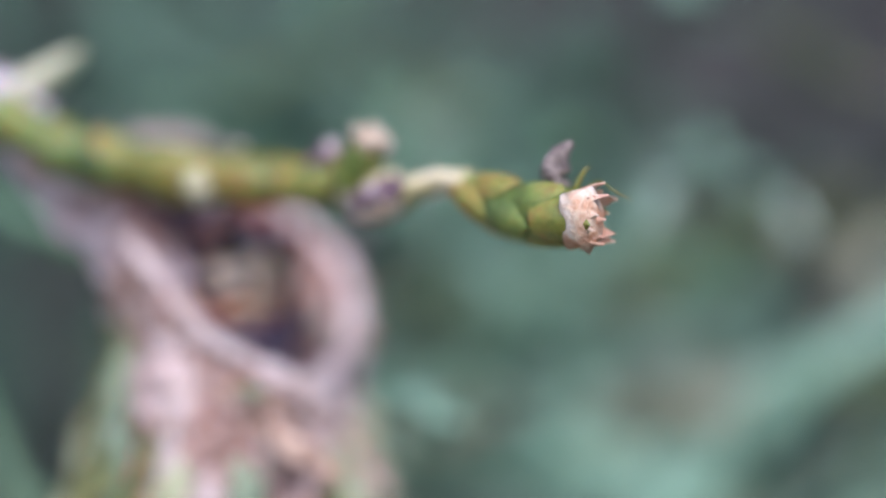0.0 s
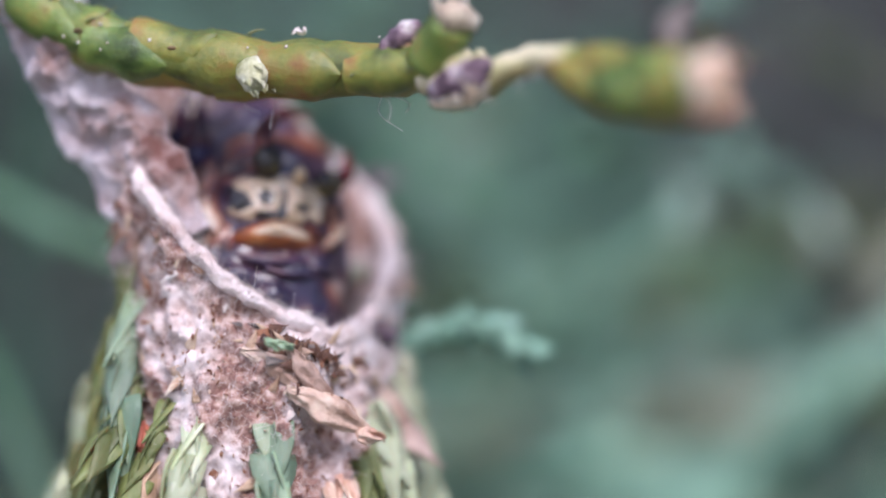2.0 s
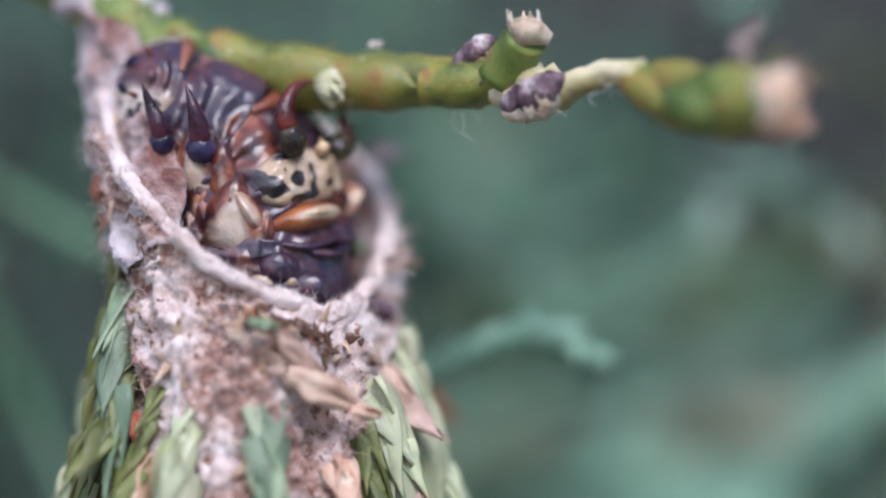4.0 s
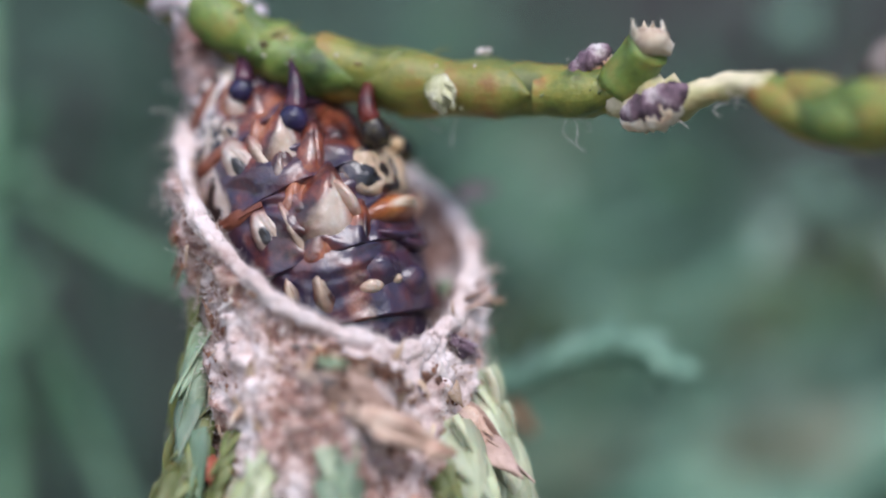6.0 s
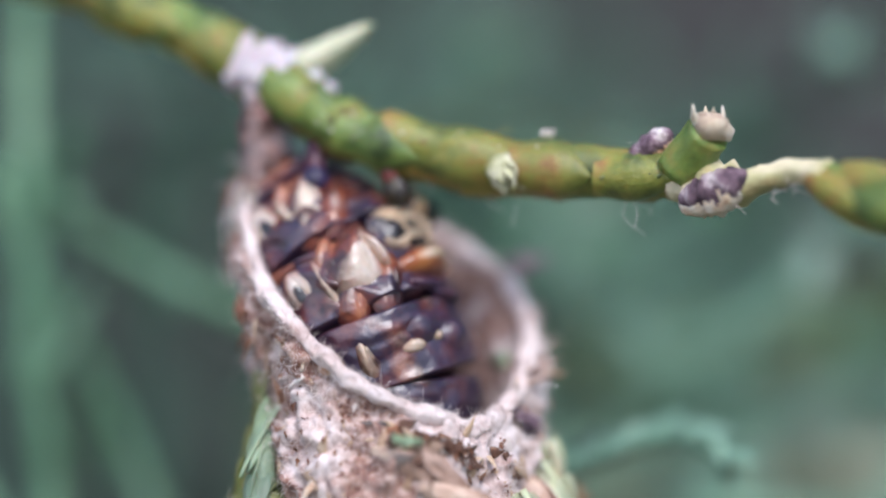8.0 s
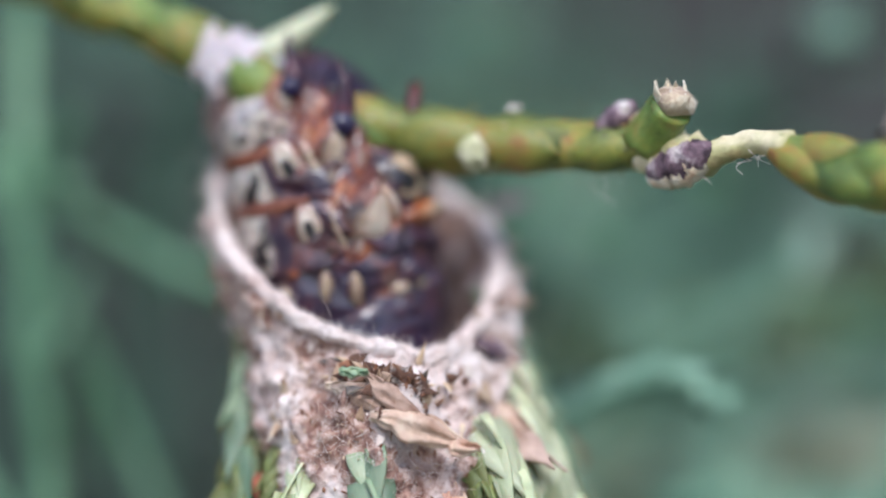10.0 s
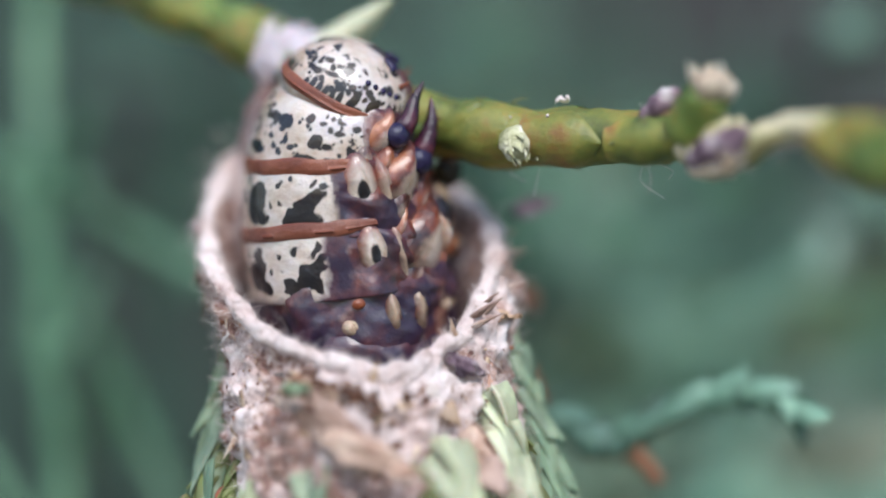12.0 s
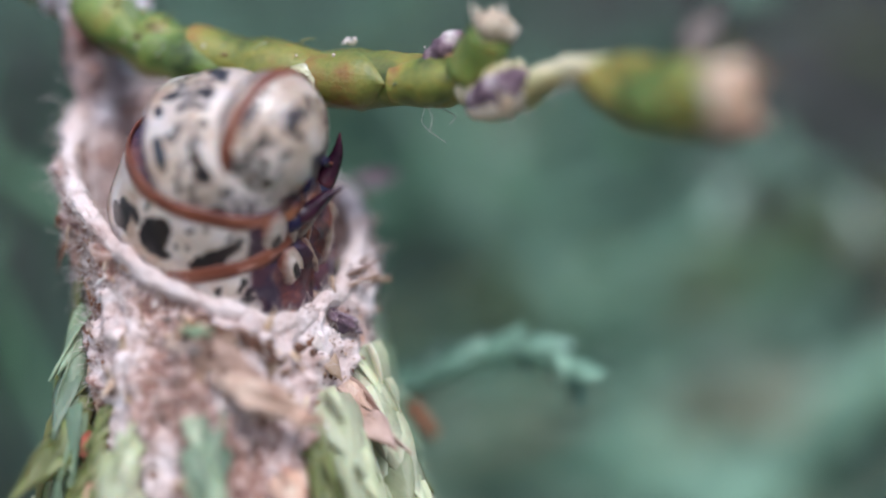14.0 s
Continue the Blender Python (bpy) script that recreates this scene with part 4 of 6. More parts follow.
# rings of the body: distance of the middle from the base ring, length, radius at the middle, and how much they narrow to the head
RING_SIZES = {"head": (8.72, 2.6, 2.42), "first": (6.95, 3.2, 2.88), "second": (4.65, 3.0, 3.48), "third": (2.3, 3.0, 3.72), "base": (0.0, 2.9, 3.7), "lower": (-2.3, 2.7, 3.5), "lowest": (-4.6, 2.7, 3.3)}
RING_TAPERS = {"head": 0.0, "first": 0.30, "second": 0.14, "third": 0.05}
RINGS = {}


def segment(key, name, marks, label, brown=(-28, 128), dark=(-39, -24), skin=False, dome=False):
    """One ring of the body: +x is the belly, angles grow towards its left side, +z points to the head.
    brown and dark: the angles between which the plate gives way to brown or to dark skin."""
    dist, length, radius = RING_SIZES[key]
    nu, nv = (180, 48) if skin else (330, 84)
    sd = dist * 1.7

    def fn(u, v):
        a = 2 * math.pi * u
        b = radius * ring_profile(v, dome, RING_TAPERS.get(key, 0.0))
        p = Vector((b * math.cos(a), b * math.sin(a), (v - 0.5) * length))
        turn = 360 * u if u <= 0.5 else 360 * u - 360
        fold = max(0.0, min(1.0, (turn - brown[0]) / 15, (brown[1] - turn) / 15))
        if skin:
            fold = 1.0
        ripple = fold * ((0.03 if skin else 0.07) * math.sin(v * 15 + 2.5 * math.sin(a * 3) + 9 * rough3(p, 0.5, sd)) + 0.3 * rough3(p, 0.6, sd) + 0.06 * rough3(p, 2.0, sd))
        ripple += 0.04 * rough3(p, 1.2, sd) + 0.05 * rough3(p, 0.4, sd)
        if dome:
            ripple -= 0.10 * max(0.0, 1 - abs(turn + 84) / 6) * v
        return p + Vector((math.cos(a), math.sin(a), 0)) * ripple

    mesh = sheet(name, fn, nu, nv)
    col = mesh.attributes.new("marks", "FLOAT_COLOR", "POINT")
    across = radius * math.pi / 180
    values = []
    for j in range(nv + 1):
        v = j / nv
        for i in range(nu):
            turn = 360 * i / nu
            turn = turn if turn <= 180 else turn - 360
            q = (turn * across, v * length, sd)
            side = turn if turn < 116 else -turn
            loose = 0.35 if key in ("head", "first") else 1.0
            wander, shift = loose * (5 * rough3(q, 1.5, 3) + 2.5 * rough3(q, 4.0, 5)), loose * (0.06 * rough3(q, 1.7, 7) + 0.03 * rough3(q, 4.2, 9))
            ink = max(mark_depth(marks, side + wander, v + shift, length, across), mark_depth(marks, side + wander - 360, v + shift, length, across)) if marks else -1.0
            edge = max(min(turn - brown[0], brown[1] - turn) * across + 0.25 * rough3(q, 1.1), -1.0 if key in ("head", "first") else (v - 0.88) * length)
            wet = min(turn - dark[0], dark[1] - turn) * across + 0.2 * rough3(q, 1.2)
            # tail edge: dark skin, with the shadow line between rings painted in
            wet = max(wet, (0.10 - v) * length + 0.08 * rough3(q, 1.6))
            if edge > -0.2:
                wet = max(wet, (0.12 - v) * length + 0.3 * rough3(q, 0.9), 0.55 * rough3(q, 0.55) + 0.02)
            if skin:
                edge, wet = 0.25 + 0.5 * rough3(q, 0.5, 4), 0.35 + 0.9 * rough3(q, 0.7)
                ink = -1.0
            values += [clamp_half(ink, 1.3, 0.35), clamp_half(edge, 0.6, 0.8), clamp_half(wet, 0.6, 0.8), 1.0]
    col.data.foreach_set("color", values)
    ob = finish(name, mesh, shield, caterpillar, label)
    RINGS[key] = ob
    return ob


def on_ring(key, a, h, lift=0.0):
    """A point on a ring at an angle in degrees and a height over its middle, both in its own space."""
    dist, length, radius = RING_SIZES[key]
    b = radius * ring_profile(max(0.08, min(0.9, 0.5 + h / length)), key == "head", RING_TAPERS.get(key, 0.0))
    w = radians(a)
    return Vector(((b + lift) * math.cos(w), (b + lift) * math.sin(w), h))


def collar(key, h, half, start=26, stop=320, label="chestnut brown collar of the ring"):
    """A flat raised band round the head-side edge of a ring, open over the belly."""
    def fn(w, u):
        k = min(1.0, 0.3 + 7 * min(u, 1 - u))
        g = 2 * math.pi * w
        a = start + (stop - start) * u
        c = on_ring(key, a, h, 0)
        flat = Vector((c.x, c.y, 0))
        c = flat + flat.normalized() * (0.04 + 0.07 * math.sin(g) * k) + Vector((0, 0, h))
        c.z += half * k * math.cos(g) * (1 + 0.25 * rough3(c, 0.8, 3)) + 0.10 * rough3(c, 0.5, h) - (0.12 * math.sin(g) if math.cos(g) > 0 else 0)
        return c
    finish("collar", sheet("collar", fn, 14, 110), chitin_band, RINGS[key], label)


def boss(name, key, a, h, hw, hh, height, patch, ink=None, lean=0.0, label="", point=0.35, dark=False, lift=-0.15, tone=1.0, orange=False):
    """A swollen boss on a ring with a cream patch (offset and half sizes in shares of the boss) and maybe a black dot in it; +y of the boss points to the head."""
    c = on_ring(key, a, h, lift)
    out = Vector((math.cos(radians(a)), math.sin(radians(a)), 0.0))
    side = Vector((-out.y, out.x, 0))
    up = Vector((0, 0, 1)) * math.cos(lean) + side * math.sin(lean)
    side = up.cross(out)
    curve = 0.5 / RING_SIZES[key][2]
    nu, nv = 48, 20
    sd = a * 0.1 + h * 7 + len(key)

    def fn(u, w):
        r, g = w, 2 * math.pi * u
        x, y = r * math.cos(g), r * math.sin(g)
        rise = height * (max(0.0, 1 - r * r) ** 1.1 + 0.25 * max(0.0, 1 - abs(x + 0.2) * 1.6) * (1 - r)) * (1 + 0.25 * y) - 0.25 * r ** 6
        wide = hw * x * (1 - point * y)
        p = c + side * wide + up * hh * y + out * (rise - curve * wide * wide)
        crease = -0.08 * max(0.0, 1 - abs(x + 0.35 * y - 0.3) * 7)
        wrinkle = 0.03 * math.sin(13 * (x * 0.6 + y) + 5 * rough3((x, y, sd), 1.5)) * r
        return p + out * (0.12 * rough3(p, 0.9, sd) + 0.05 * rough3(p, 2.5, sd) + crease + wrinkle) * (1 - r)
    mesh = sheet(name, fn, nu, nv)
    col = mesh.attributes.new("marks", "FLOAT_COLOR", "POINT")
    values = []
    px, py, pw, ph = patch
    for j in range(nv + 1):
        for i in range(nu):
            r, g = j / nv, 2 * math.pi * i / nu
            x, y = r * math.cos(g), r * math.sin(g)
            d = math.sqrt(((x - px) / (pw * max(0.3, 1 - point * (y - py)))) ** 2 + ((y - py) / ph) ** 2) + 0.3 * rough3((x, y, sd), 1.1)
            k = -1.0
            if ink:
                k = (1 - math.sqrt(((x - ink[0]) / ink[2]) ** 2 + ((y - ink[1]) / ink[3]) ** 2)) * ink[2] * hw
            values += [clamp_half(k, 1.3, 0.35), clamp_half((d - 1) * pw * hw, 0.9, 0.5), 0.85 if dark else clamp_half((r - 0.97) * hw, 0.6, 0.7), tone]
    col.data.foreach_set("color", values)
    return finish(name, mesh, shield_orange if orange else shield, RINGS[key], label)


def speckles(seed, count, lo, hi, r0, r1, low=0.16, high=0.86):
    g = random.Random(seed)
    out = []
    for _ in range(count):
        rr = g.uniform(r0, r1) * (1.6 if g.random() < 0.15 else 1.0)
        out.append((g.uniform(lo, hi), g.uniform(low, high), rr * 24, rr * 0.36 * g.uniform(0.8, 1.5), g.uniform(-0.004, 0.004)))
    return out


# marks: angle, share of the ring's length, half sizes, slant
blotch = [(-50, 0.38, 7, 0.17, 0.012), (-55, 0.27, 8, 0.11, 0.0), (-43, 0.50, 6, 0.10, 0.01), (-61, 0.30, 4, 0.09, 0.0), (-46, 0.26, 4, 0.08, 0.0), (-84, 0.52, 6, 0.20, -0.008), (-88, 0.36, 8, 0.17, 0.0), (-80, 0.29, 5, 0.10, 0.0), (-93, 0.48, 4, 0.13, 0.0), (-68, 0.66, 2.0, 0.045, 0.0), (-57, 0.71, 3.0, 0.05, 0.0), (-44, 0.70, 3.4, 0.06, 0.01), (-36, 0.66, 2.0, 0.05, 0.0), (-97, 0.70, 2.5, 0.05, 0.0), (-73, 0.44, 1.5, 0.04, 0.0), (-66, 0.48, 1.2, 0.035, 0.0)]
third_marks = [(a, v - 0.03, ra, rv, lean) for a, v, ra, rv, lean in blotch] + [(a - 62, v, ra, rv, -lean) for a, v, ra, rv, lean in blotch[:9]]
second_marks = [(a + 2, v + 0.02, ra * 1.05, rv, lean) for a, v, ra, rv, lean in blotch] + [(a - 60, v, ra, rv, -lean) for a, v, ra, rv, lean in blotch[:9]]
first_marks = [(-28, 0.26, 8.4, 0.064, 0), (-51, 0.26, 7.7, 0.072, 0), (-96, 0.23, 12.3, 0.072, 0), (-72, 0.6, 7.9, 0.076, 0), (-73, 0.52, 3.3, 0.044, 0), (-84, 0.61, 5.7, 0.044, 0), (-52, 0.69, 3.4, 0.044, 0), (-45, 0.46, 4.8, 0.084, 0), (-36, 0.42, 4.9, 0.044, 0), (-41, 0.65, 2.2, 0.024, 0), (-29, 0.57, 3.5, 0.03, 0), (-20, 0.51, 3.0, 0.026, 0), (-17, 0.38, 2.3, 0.02, 0), (-62, 0.35, 2.9, 0.03, 0), (-83, 0.4, 3.1, 0.028, 0), (-78, 0.33, 3.4, 0.032, 0), (-4, 0.43, 4.3, 0.052, 0), (-27, 0.67, 2.1, 0.018, 0)] + speckles(5, 60, -185, -105, 0.07, 0.15, 0.2, 0.8) + speckles(6, 55, -105, -8, 0.04, 0.075, 0.24, 0.8) + speckles(7, 6, -20, -8, 0.07, 0.1, 0.3, 0.7)
head_marks = speckles(9, 70, -190, 60, 0.06, 0.14, 0.5, 0.92) + speckles(10, 60, -190, 60, 0.04, 0.08, 0.26, 0.86) + [(-38 - 7.0 * k, 0.42 - 0.006 * k, 2.5, 0.13 - 0.006 * k, 0.012) for k in range(6)] + [(-96 - 7.0 * k, 0.42, 2.5, 0.13, -0.012) for k in range(6)] + [(10 + 8.0 * k, 0.44, 2.5, 0.11, 0.012) for k in range(4)] + [(-58, 0.31, 9, 0.03, 0.0), (-26, 0.42, 5, 0.13, 0.02), (-20, 0.34, 6, 0.07, 0.0), (-6, 0.46, 6, 0.10, 0.01), (8, 0.36, 5, 0.07, 0.0), (-30, 0.60, 3, 0.05, 0.0), (-52, 0.64, 9, 0.035, 0.0), (-74, 0.6, 6, 0.04, 0.0), (-100, 0.66, 10, 0.04, 0.0)]

head_marks = [(a, v, ra / max(0.4, ring_profile(v, True)), rv * min(1.0, 1.45 - 1.2 * v), lean) for a, v, ra, rv, lean in head_marks]

segment("head", "head", head_marks, "cream head with rows of short black streaks", brown=(40, 110), dark=(60, 100), dome=True)
segment("first", "thorax_segment", first_marks, "cream thorax ring with many small black spots", brown=(-8, 110), dark=(40, 100))
segment("second", "thorax_segment", second_marks, "cream thorax ring with large black blotches", dark=(-30, -23))
segment("third", "thorax_segment", third_marks, "cream thorax ring with large black blotches")
for key in ("base", "lower", "lowest"):
    segment(key, "abdomen_segment", [], "dark purple-brown wrinkled abdomen ring", skin=True)
collar("head", -0.55, 0.22, 70, 366)
collar("second", 1.12, 0.3, 70, 352)
collar("third", 1.12, 0.27, 130, 352)
# bosses of the legs on the belly, each with a cream wedge, and the folds and ringed plates beside them
for key, a, h, hw, hh, rise in (("third", 26, 0.35, 1.3, 1.7, 0.55), ("second", 18, 0.5, 1.0, 1.45, 0.45), ("first", 5, 0.25, 0.7, 1.05, 0.32)):
    boss("coxa", key, a, h, hw, hh, rise, (0.12, -0.08, 0.31, 0.6), (0.02, 0.32, 0.07, 0.05), lean=0.42, label="glossy chestnut leg base with a cream wedge", point=0.7, tone=0.75)
for key, a, h, hw, hh in (("third", 4, -0.15, 0.34, 1.15), ("second", 2, 0.1, 0.42, 1.0)):
    boss("fold", key, a, h, hw, hh * 1.2, 0.22, (0.0, 0.0, 0.36, 0.55), lean=-0.12, label="narrow cream fold of the belly", point=0.1, tone=0.6)
for key, a, h, hw, hh in (("third", 38, -0.8, 0.5, 0.9), ("third", 14, -0.85, 0.55, 0.7), ("second", 30, -0.4, 0.5, 0.9), ("first", 16, -0.7, 0.5, 0.7), ("third", 8, 0.9, 0.35, 0.6), ("second", 5, 1.05, 0.35, 0.5), ("second", 9, -0.6, 0.45, 0.7)):
    boss("fold", key, a, h, hw * 1.25, hh * 1.6, 0.22, (0.0, 0.0, 0.02, 0.02), lean=0.5, label="glossy brown fold of the belly", point=0.2)
for key, a, h, k in (("third", -12, 0.15, 0.95), ("second", -14, 0.3, 1.05), ("first", -10, -0.75, 0.6)):
    boss("spot_plate", key, a, h, 0.72 * k, 1.2 * k, 0.14, (0, 0, 0.60, 0.68), (0.05, -0.1, 0.30, 0.34), lean=-0.1, label="cream oval plate with a blue-black spot", point=0.08, lift=-0.05, tone=0.85)
for a, h, hw, hh, patch in ((-6, -0.1, 0.42, 1.1, (0, 0.1, 0.3, 0.5)), (11, -0.1, 0.5, 1.1, (0, 0.15, 0.28, 0.45))):
    boss("fold", "base", a, h, hw, hh, 0.3, patch, label="pinkish brown fold of the belly", point=0.15, tone=0.45)
for a, h, hw, hh in ((40, -0.2, 0.62, 0.34), (57, -0.1, 0.36, 0.3), (-31, -0.35, 0.46, 0.4)):
    boss("spot_plate", "base", a, h, hw, hh, 0.22, (0, 0, 0.74, 0.74), (0.2, 0, 0.16, 0.2) if hw < 0.4 else None, label="pale yellow spot of the side", point=0.0, tone=0.35)
for a, h, hw, hh in ((50, 0.35, 1.0, 0.75), (74, -0.2, 1.1, 0.8)):
    boss("side_boss", "base", a, h, hw, hh, 0.42, (0, 0, 0.02, 0.02), dark=True, label="dark glossy swelling of the side", point=0.0)
bm = bmesh.new()
bmesh.ops.create_icosphere(bm, subdivisions=3, radius=0.24, matrix=Matrix.Translation(on_ring("base", -25, 0.45, 0.02)) @ Matrix.Rotation(radians(-25), 4, "Z") @ Matrix.Diagonal((0.5, 1, 0.8, 1)))
part("breathing_hole", bm, chitin_brown, RINGS["base"], "small red-brown breathing hole")

# the pale patterned plate on the left of the third ring, with the legs that grip the twig above it
PLATE_ANGLE, PLATE_HEIGHT = 75.0, 1.15


def on_plate(x, y, lift=0.0):
    """A point on the left plate: millimetres along the ring, towards the head, and outwards."""
    radius = RING_SIZES["third"][2]
    w = radians(PLATE_ANGLE) + x / (radius + 0.3)
    return Vector(((radius + lift) * math.cos(w), (radius + lift) * math.sin(w), PLATE_HEIGHT + y))


PLATE_MARKS = [(-1.75, -0.1, 0.5, 0.34), (-1.5, -0.35, 0.5, 0.26), (-2.0, 0.25, 0.3, 0.3), (-0.62, -0.05, 0.3, 0.3), (-0.5, 0.12, 0.2, 0.16), (0.02, -0.5, 0.17, 0.42), (0.12, 0.05, 0.11, 0.42), (-0.12, -0.7, 0.3, 0.16), (0.75, -0.36, 0.3, 0.19), (1.0, -0.3, 0.2, 0.15), (-0.95, 0.78, 0.8, 0.16), (0.5, 0.7, 0.07, 0.26), (1.35, 0.62, 0.5, 0.13), (1.9, -0.35, 0.3, 0.4), (2.1, 0.2, 0.2, 0.4), (-0.9, -0.78, 0.55, 0.12), (1.3, -0.76, 0.6, 0.12), (-1.05, 0.35, 0.08, 0.14)]


def left_plate(u, w):
    r, g = w, 2 * math.pi * u
    x = 2.45 * r * math.copysign(abs(math.cos(g)) ** 0.8, math.cos(g))
    y = 1.05 * r * math.copysign(abs(math.sin(g)) ** 0.8, math.sin(g))
    p = on_plate(x, y, 0.30 * max(0.0, 1 - r ** 3) ** 0.7 - 0.25 * r ** 8)
    return p + Vector((p.x, p.y, 0)).normalized() * (0.16 * rough3(p, 1.1, 2) + 0.08 * rough3(p, 2.6, 4) - 0.16 * max(0.0, 1 - abs(x - 0.05) * 4) * (1 - r) - 0.1 * max(0.0, 1 - abs(x + 1.05 - 0.4 * y) * 4) * (1 - r) - 0.1 * max(0.0, 1 - abs(x - 1.15 + 0.3 * y) * 4) * (1 - r))


mesh = sheet("left_plate", left_plate, 96, 30)
col = mesh.attributes.new("marks", "FLOAT_COLOR", "POINT")
values = []
for j in range(31):
    for i in range(96):
        r, g = j / 30, 2 * math.pi * i / 96
        x, y = 2.45 * r * math.copysign(abs(math.cos(g)) ** 0.8, math.cos(g)), 1.05 * r * math.copysign(abs(math.sin(g)) ** 0.8, math.sin(g))
        d = max((1 - math.hypot((x - mx) / rx, (y - my) / ry)) * min(rx, ry) for mx, my, rx, ry in PLATE_MARKS) - 0.03 + 0.10 * rough3((x, y, 1), 2.5)
        values += [clamp_half(d, 1.6, 0.3), 0.1, clamp_half((r - 0.93) * 1.2, 0.8, 0.6), 0.3]
col.data.foreach_set("color", values)
finish("left_plate", mesh, shield, RINGS["third"], "domed buff plate with round black spots")


def ridge(pts, radii, material, label, flat=0.6):
    line = spline([on_plate(*p) for p in pts], 24)
    part("side_ridge", tube(bmesh.new(), line, [radii * min(1, 0.2 + k / 7, 0.2 + (24 - k) / 7) * (1 + 0.35 * rough3(p, 1.0, radii)) for k, p in enumerate(line)], 14, 0.2, flat), material, RINGS["third"], label)


for x, y, hw, hh, lean, patch, tone in ((-0.1, -1.42, 1.6, 0.52, 0.0, (0.05, 0.1, 0.6, 0.42), 0.35), (-2.5, -0.75, 0.42, 1.05, -0.35, (0.0, 0.0, 0.55, 0.66), 0.75), (2.3, -1.0, 0.4, 0.85, 0.5, (0.0, 0.0, 0.5, 0.6), 0.3)):
    boss("side_ridge", "third", PLATE_ANGLE + math.degrees(x / RING_SIZES["third"][2]), PLATE_HEIGHT + y, hw, hh, 0.5, patch, lean=lean, lift=0.0, label="glossy orange-brown ridge with a pale middle beside the plate", point=0.1, tone=tone, orange=True)
for x0, x1, y, lift in ((-2.0, 1.5, -2.4, 0.0), (-1.0, 2.2, -2.8, 0.0)):
    ridge([(x0, y + 0.3, lift - 0.15), ((x0 + x1) / 2 - 0.3, y - 0.1, lift), (x1, y + 0.2, lift - 0.15)], 0.26, chitin_skin, "dark purple wrinkle of the side")
part("mouth_knob", tube(bmesh.new(), [on_plate(0.65, 0.6, 0.35), on_plate(0.65, 0.95, 0.45), on_plate(0.66, 1.25, 0.4)], [0.24, 0.26, 0.1], 12, 0.3), chitin_cream, RINGS["third"], "small pale knob over the plate")


def leg(key, joints, r, claw, label):
    """A leg through given points: a round base, a short joint and a smooth curved claw."""
    p0, p1, p2, p3, p4 = (Vector(p) for p in joints)
    base = spline([p0, p0.lerp(p1, 0.5), p1], 14)
    part("leg", tube(bmesh.new(), base, [r * (0.4 + (0.85 if claw is chitin_red else 0.75) * math.sin(math.pi * (0.06 + 0.86 * k / 14)) ** 0.6) for k in range(15)], 20, 0.10), chitin_olive if claw is chitin_red else chitin_dark, RINGS[key], label)
    way = spline([p1.lerp(p0, 0.25), p2, p3, p4], 28)
    part("claw", tube(bmesh.new(), way, [r * 0.92 * (1 - (k / 28) ** 1.5) ** 0.9 * min(1.0, 0.75 + k / 14) + 0.01 for k in range(29)], 16), claw, RINGS[key], "curved glossy claw")


leg("third", [on_plate(-0.5, 0.75, 0.2), on_plate(-0.65, 1.8, 0.5), on_plate(-0.7, 2.35, 0.55), on_plate(-0.1, 3.1, 0.6), on_plate(1.15, 3.3, 0.5)], 0.42, chitin_red, "dark ringed leg that grips the twig")
leg("third", [on_plate(1.4, 0.65, 0.2), on_plate(2.3, 1.0, 0.5), on_plate(2.65, 1.3, 0.5), on_plate(2.85, 1.9, 0.45), on_plate(2.75, 2.5, 0.4)], 0.42, chitin_red, "dark ringed leg that grips the twig")
leg("second", [on_ring("second", 24, 0.6, 0.0), on_ring("second", 33, 1.3, 0.3), on_ring("second", 35, 1.65, 0.45), on_ring("second", 38, 2.35, 0.6), on_ring("second", 41, 3.15, 0.55)], 0.46, chitin_plum, "glossy plum-black leg")
leg("first", [on_ring("first", 8, 0.0, 0.0), on_ring("first", 19, 0.55, 0.3), on_ring("first", 23, 0.85, 0.5), on_ring("first", 29, 1.45, 0.8), on_ring("first", 37, 2.15, 0.9)], 0.44, chitin_plum, "glossy plum-black leg")
# the mouth at the front of the head
for s in (-1, 1):
    a = radians(58 + 26 * s)
    out, up = Vector((math.cos(a), math.sin(a), 0)), Vector((0, 0, 1))
    part("mandible", tube(bmesh.new(), spline([out * 1.2 + up * 0.75, out * 1.35 + up * 1.0, out * 0.9 + up * 1.2], 8), taper(8, 0.3, 0.1), 10), chitin_dark, RINGS["head"], "dark jaw")
    part("feeler", tube(bmesh.new(), spline([out * 1.7 + up * 0.45, out * 1.95 + up * 0.7, out * 2.05 + up * 0.9], 8), taper(8, 0.13, 0.04), 8), chitin_brown, RINGS["head"], "short brown feeler")
for k in range(5):
    bm = bmesh.new()
    bmesh.ops.create_icosphere(bm, subdivisions=2, radius=0.12, matrix=Matrix.Translation(on_ring("head", 20 - 9 * k, 0.3 + 0.06 * k, -0.05)))
    part("eye", bm, chitin_dark, RINGS["head"])

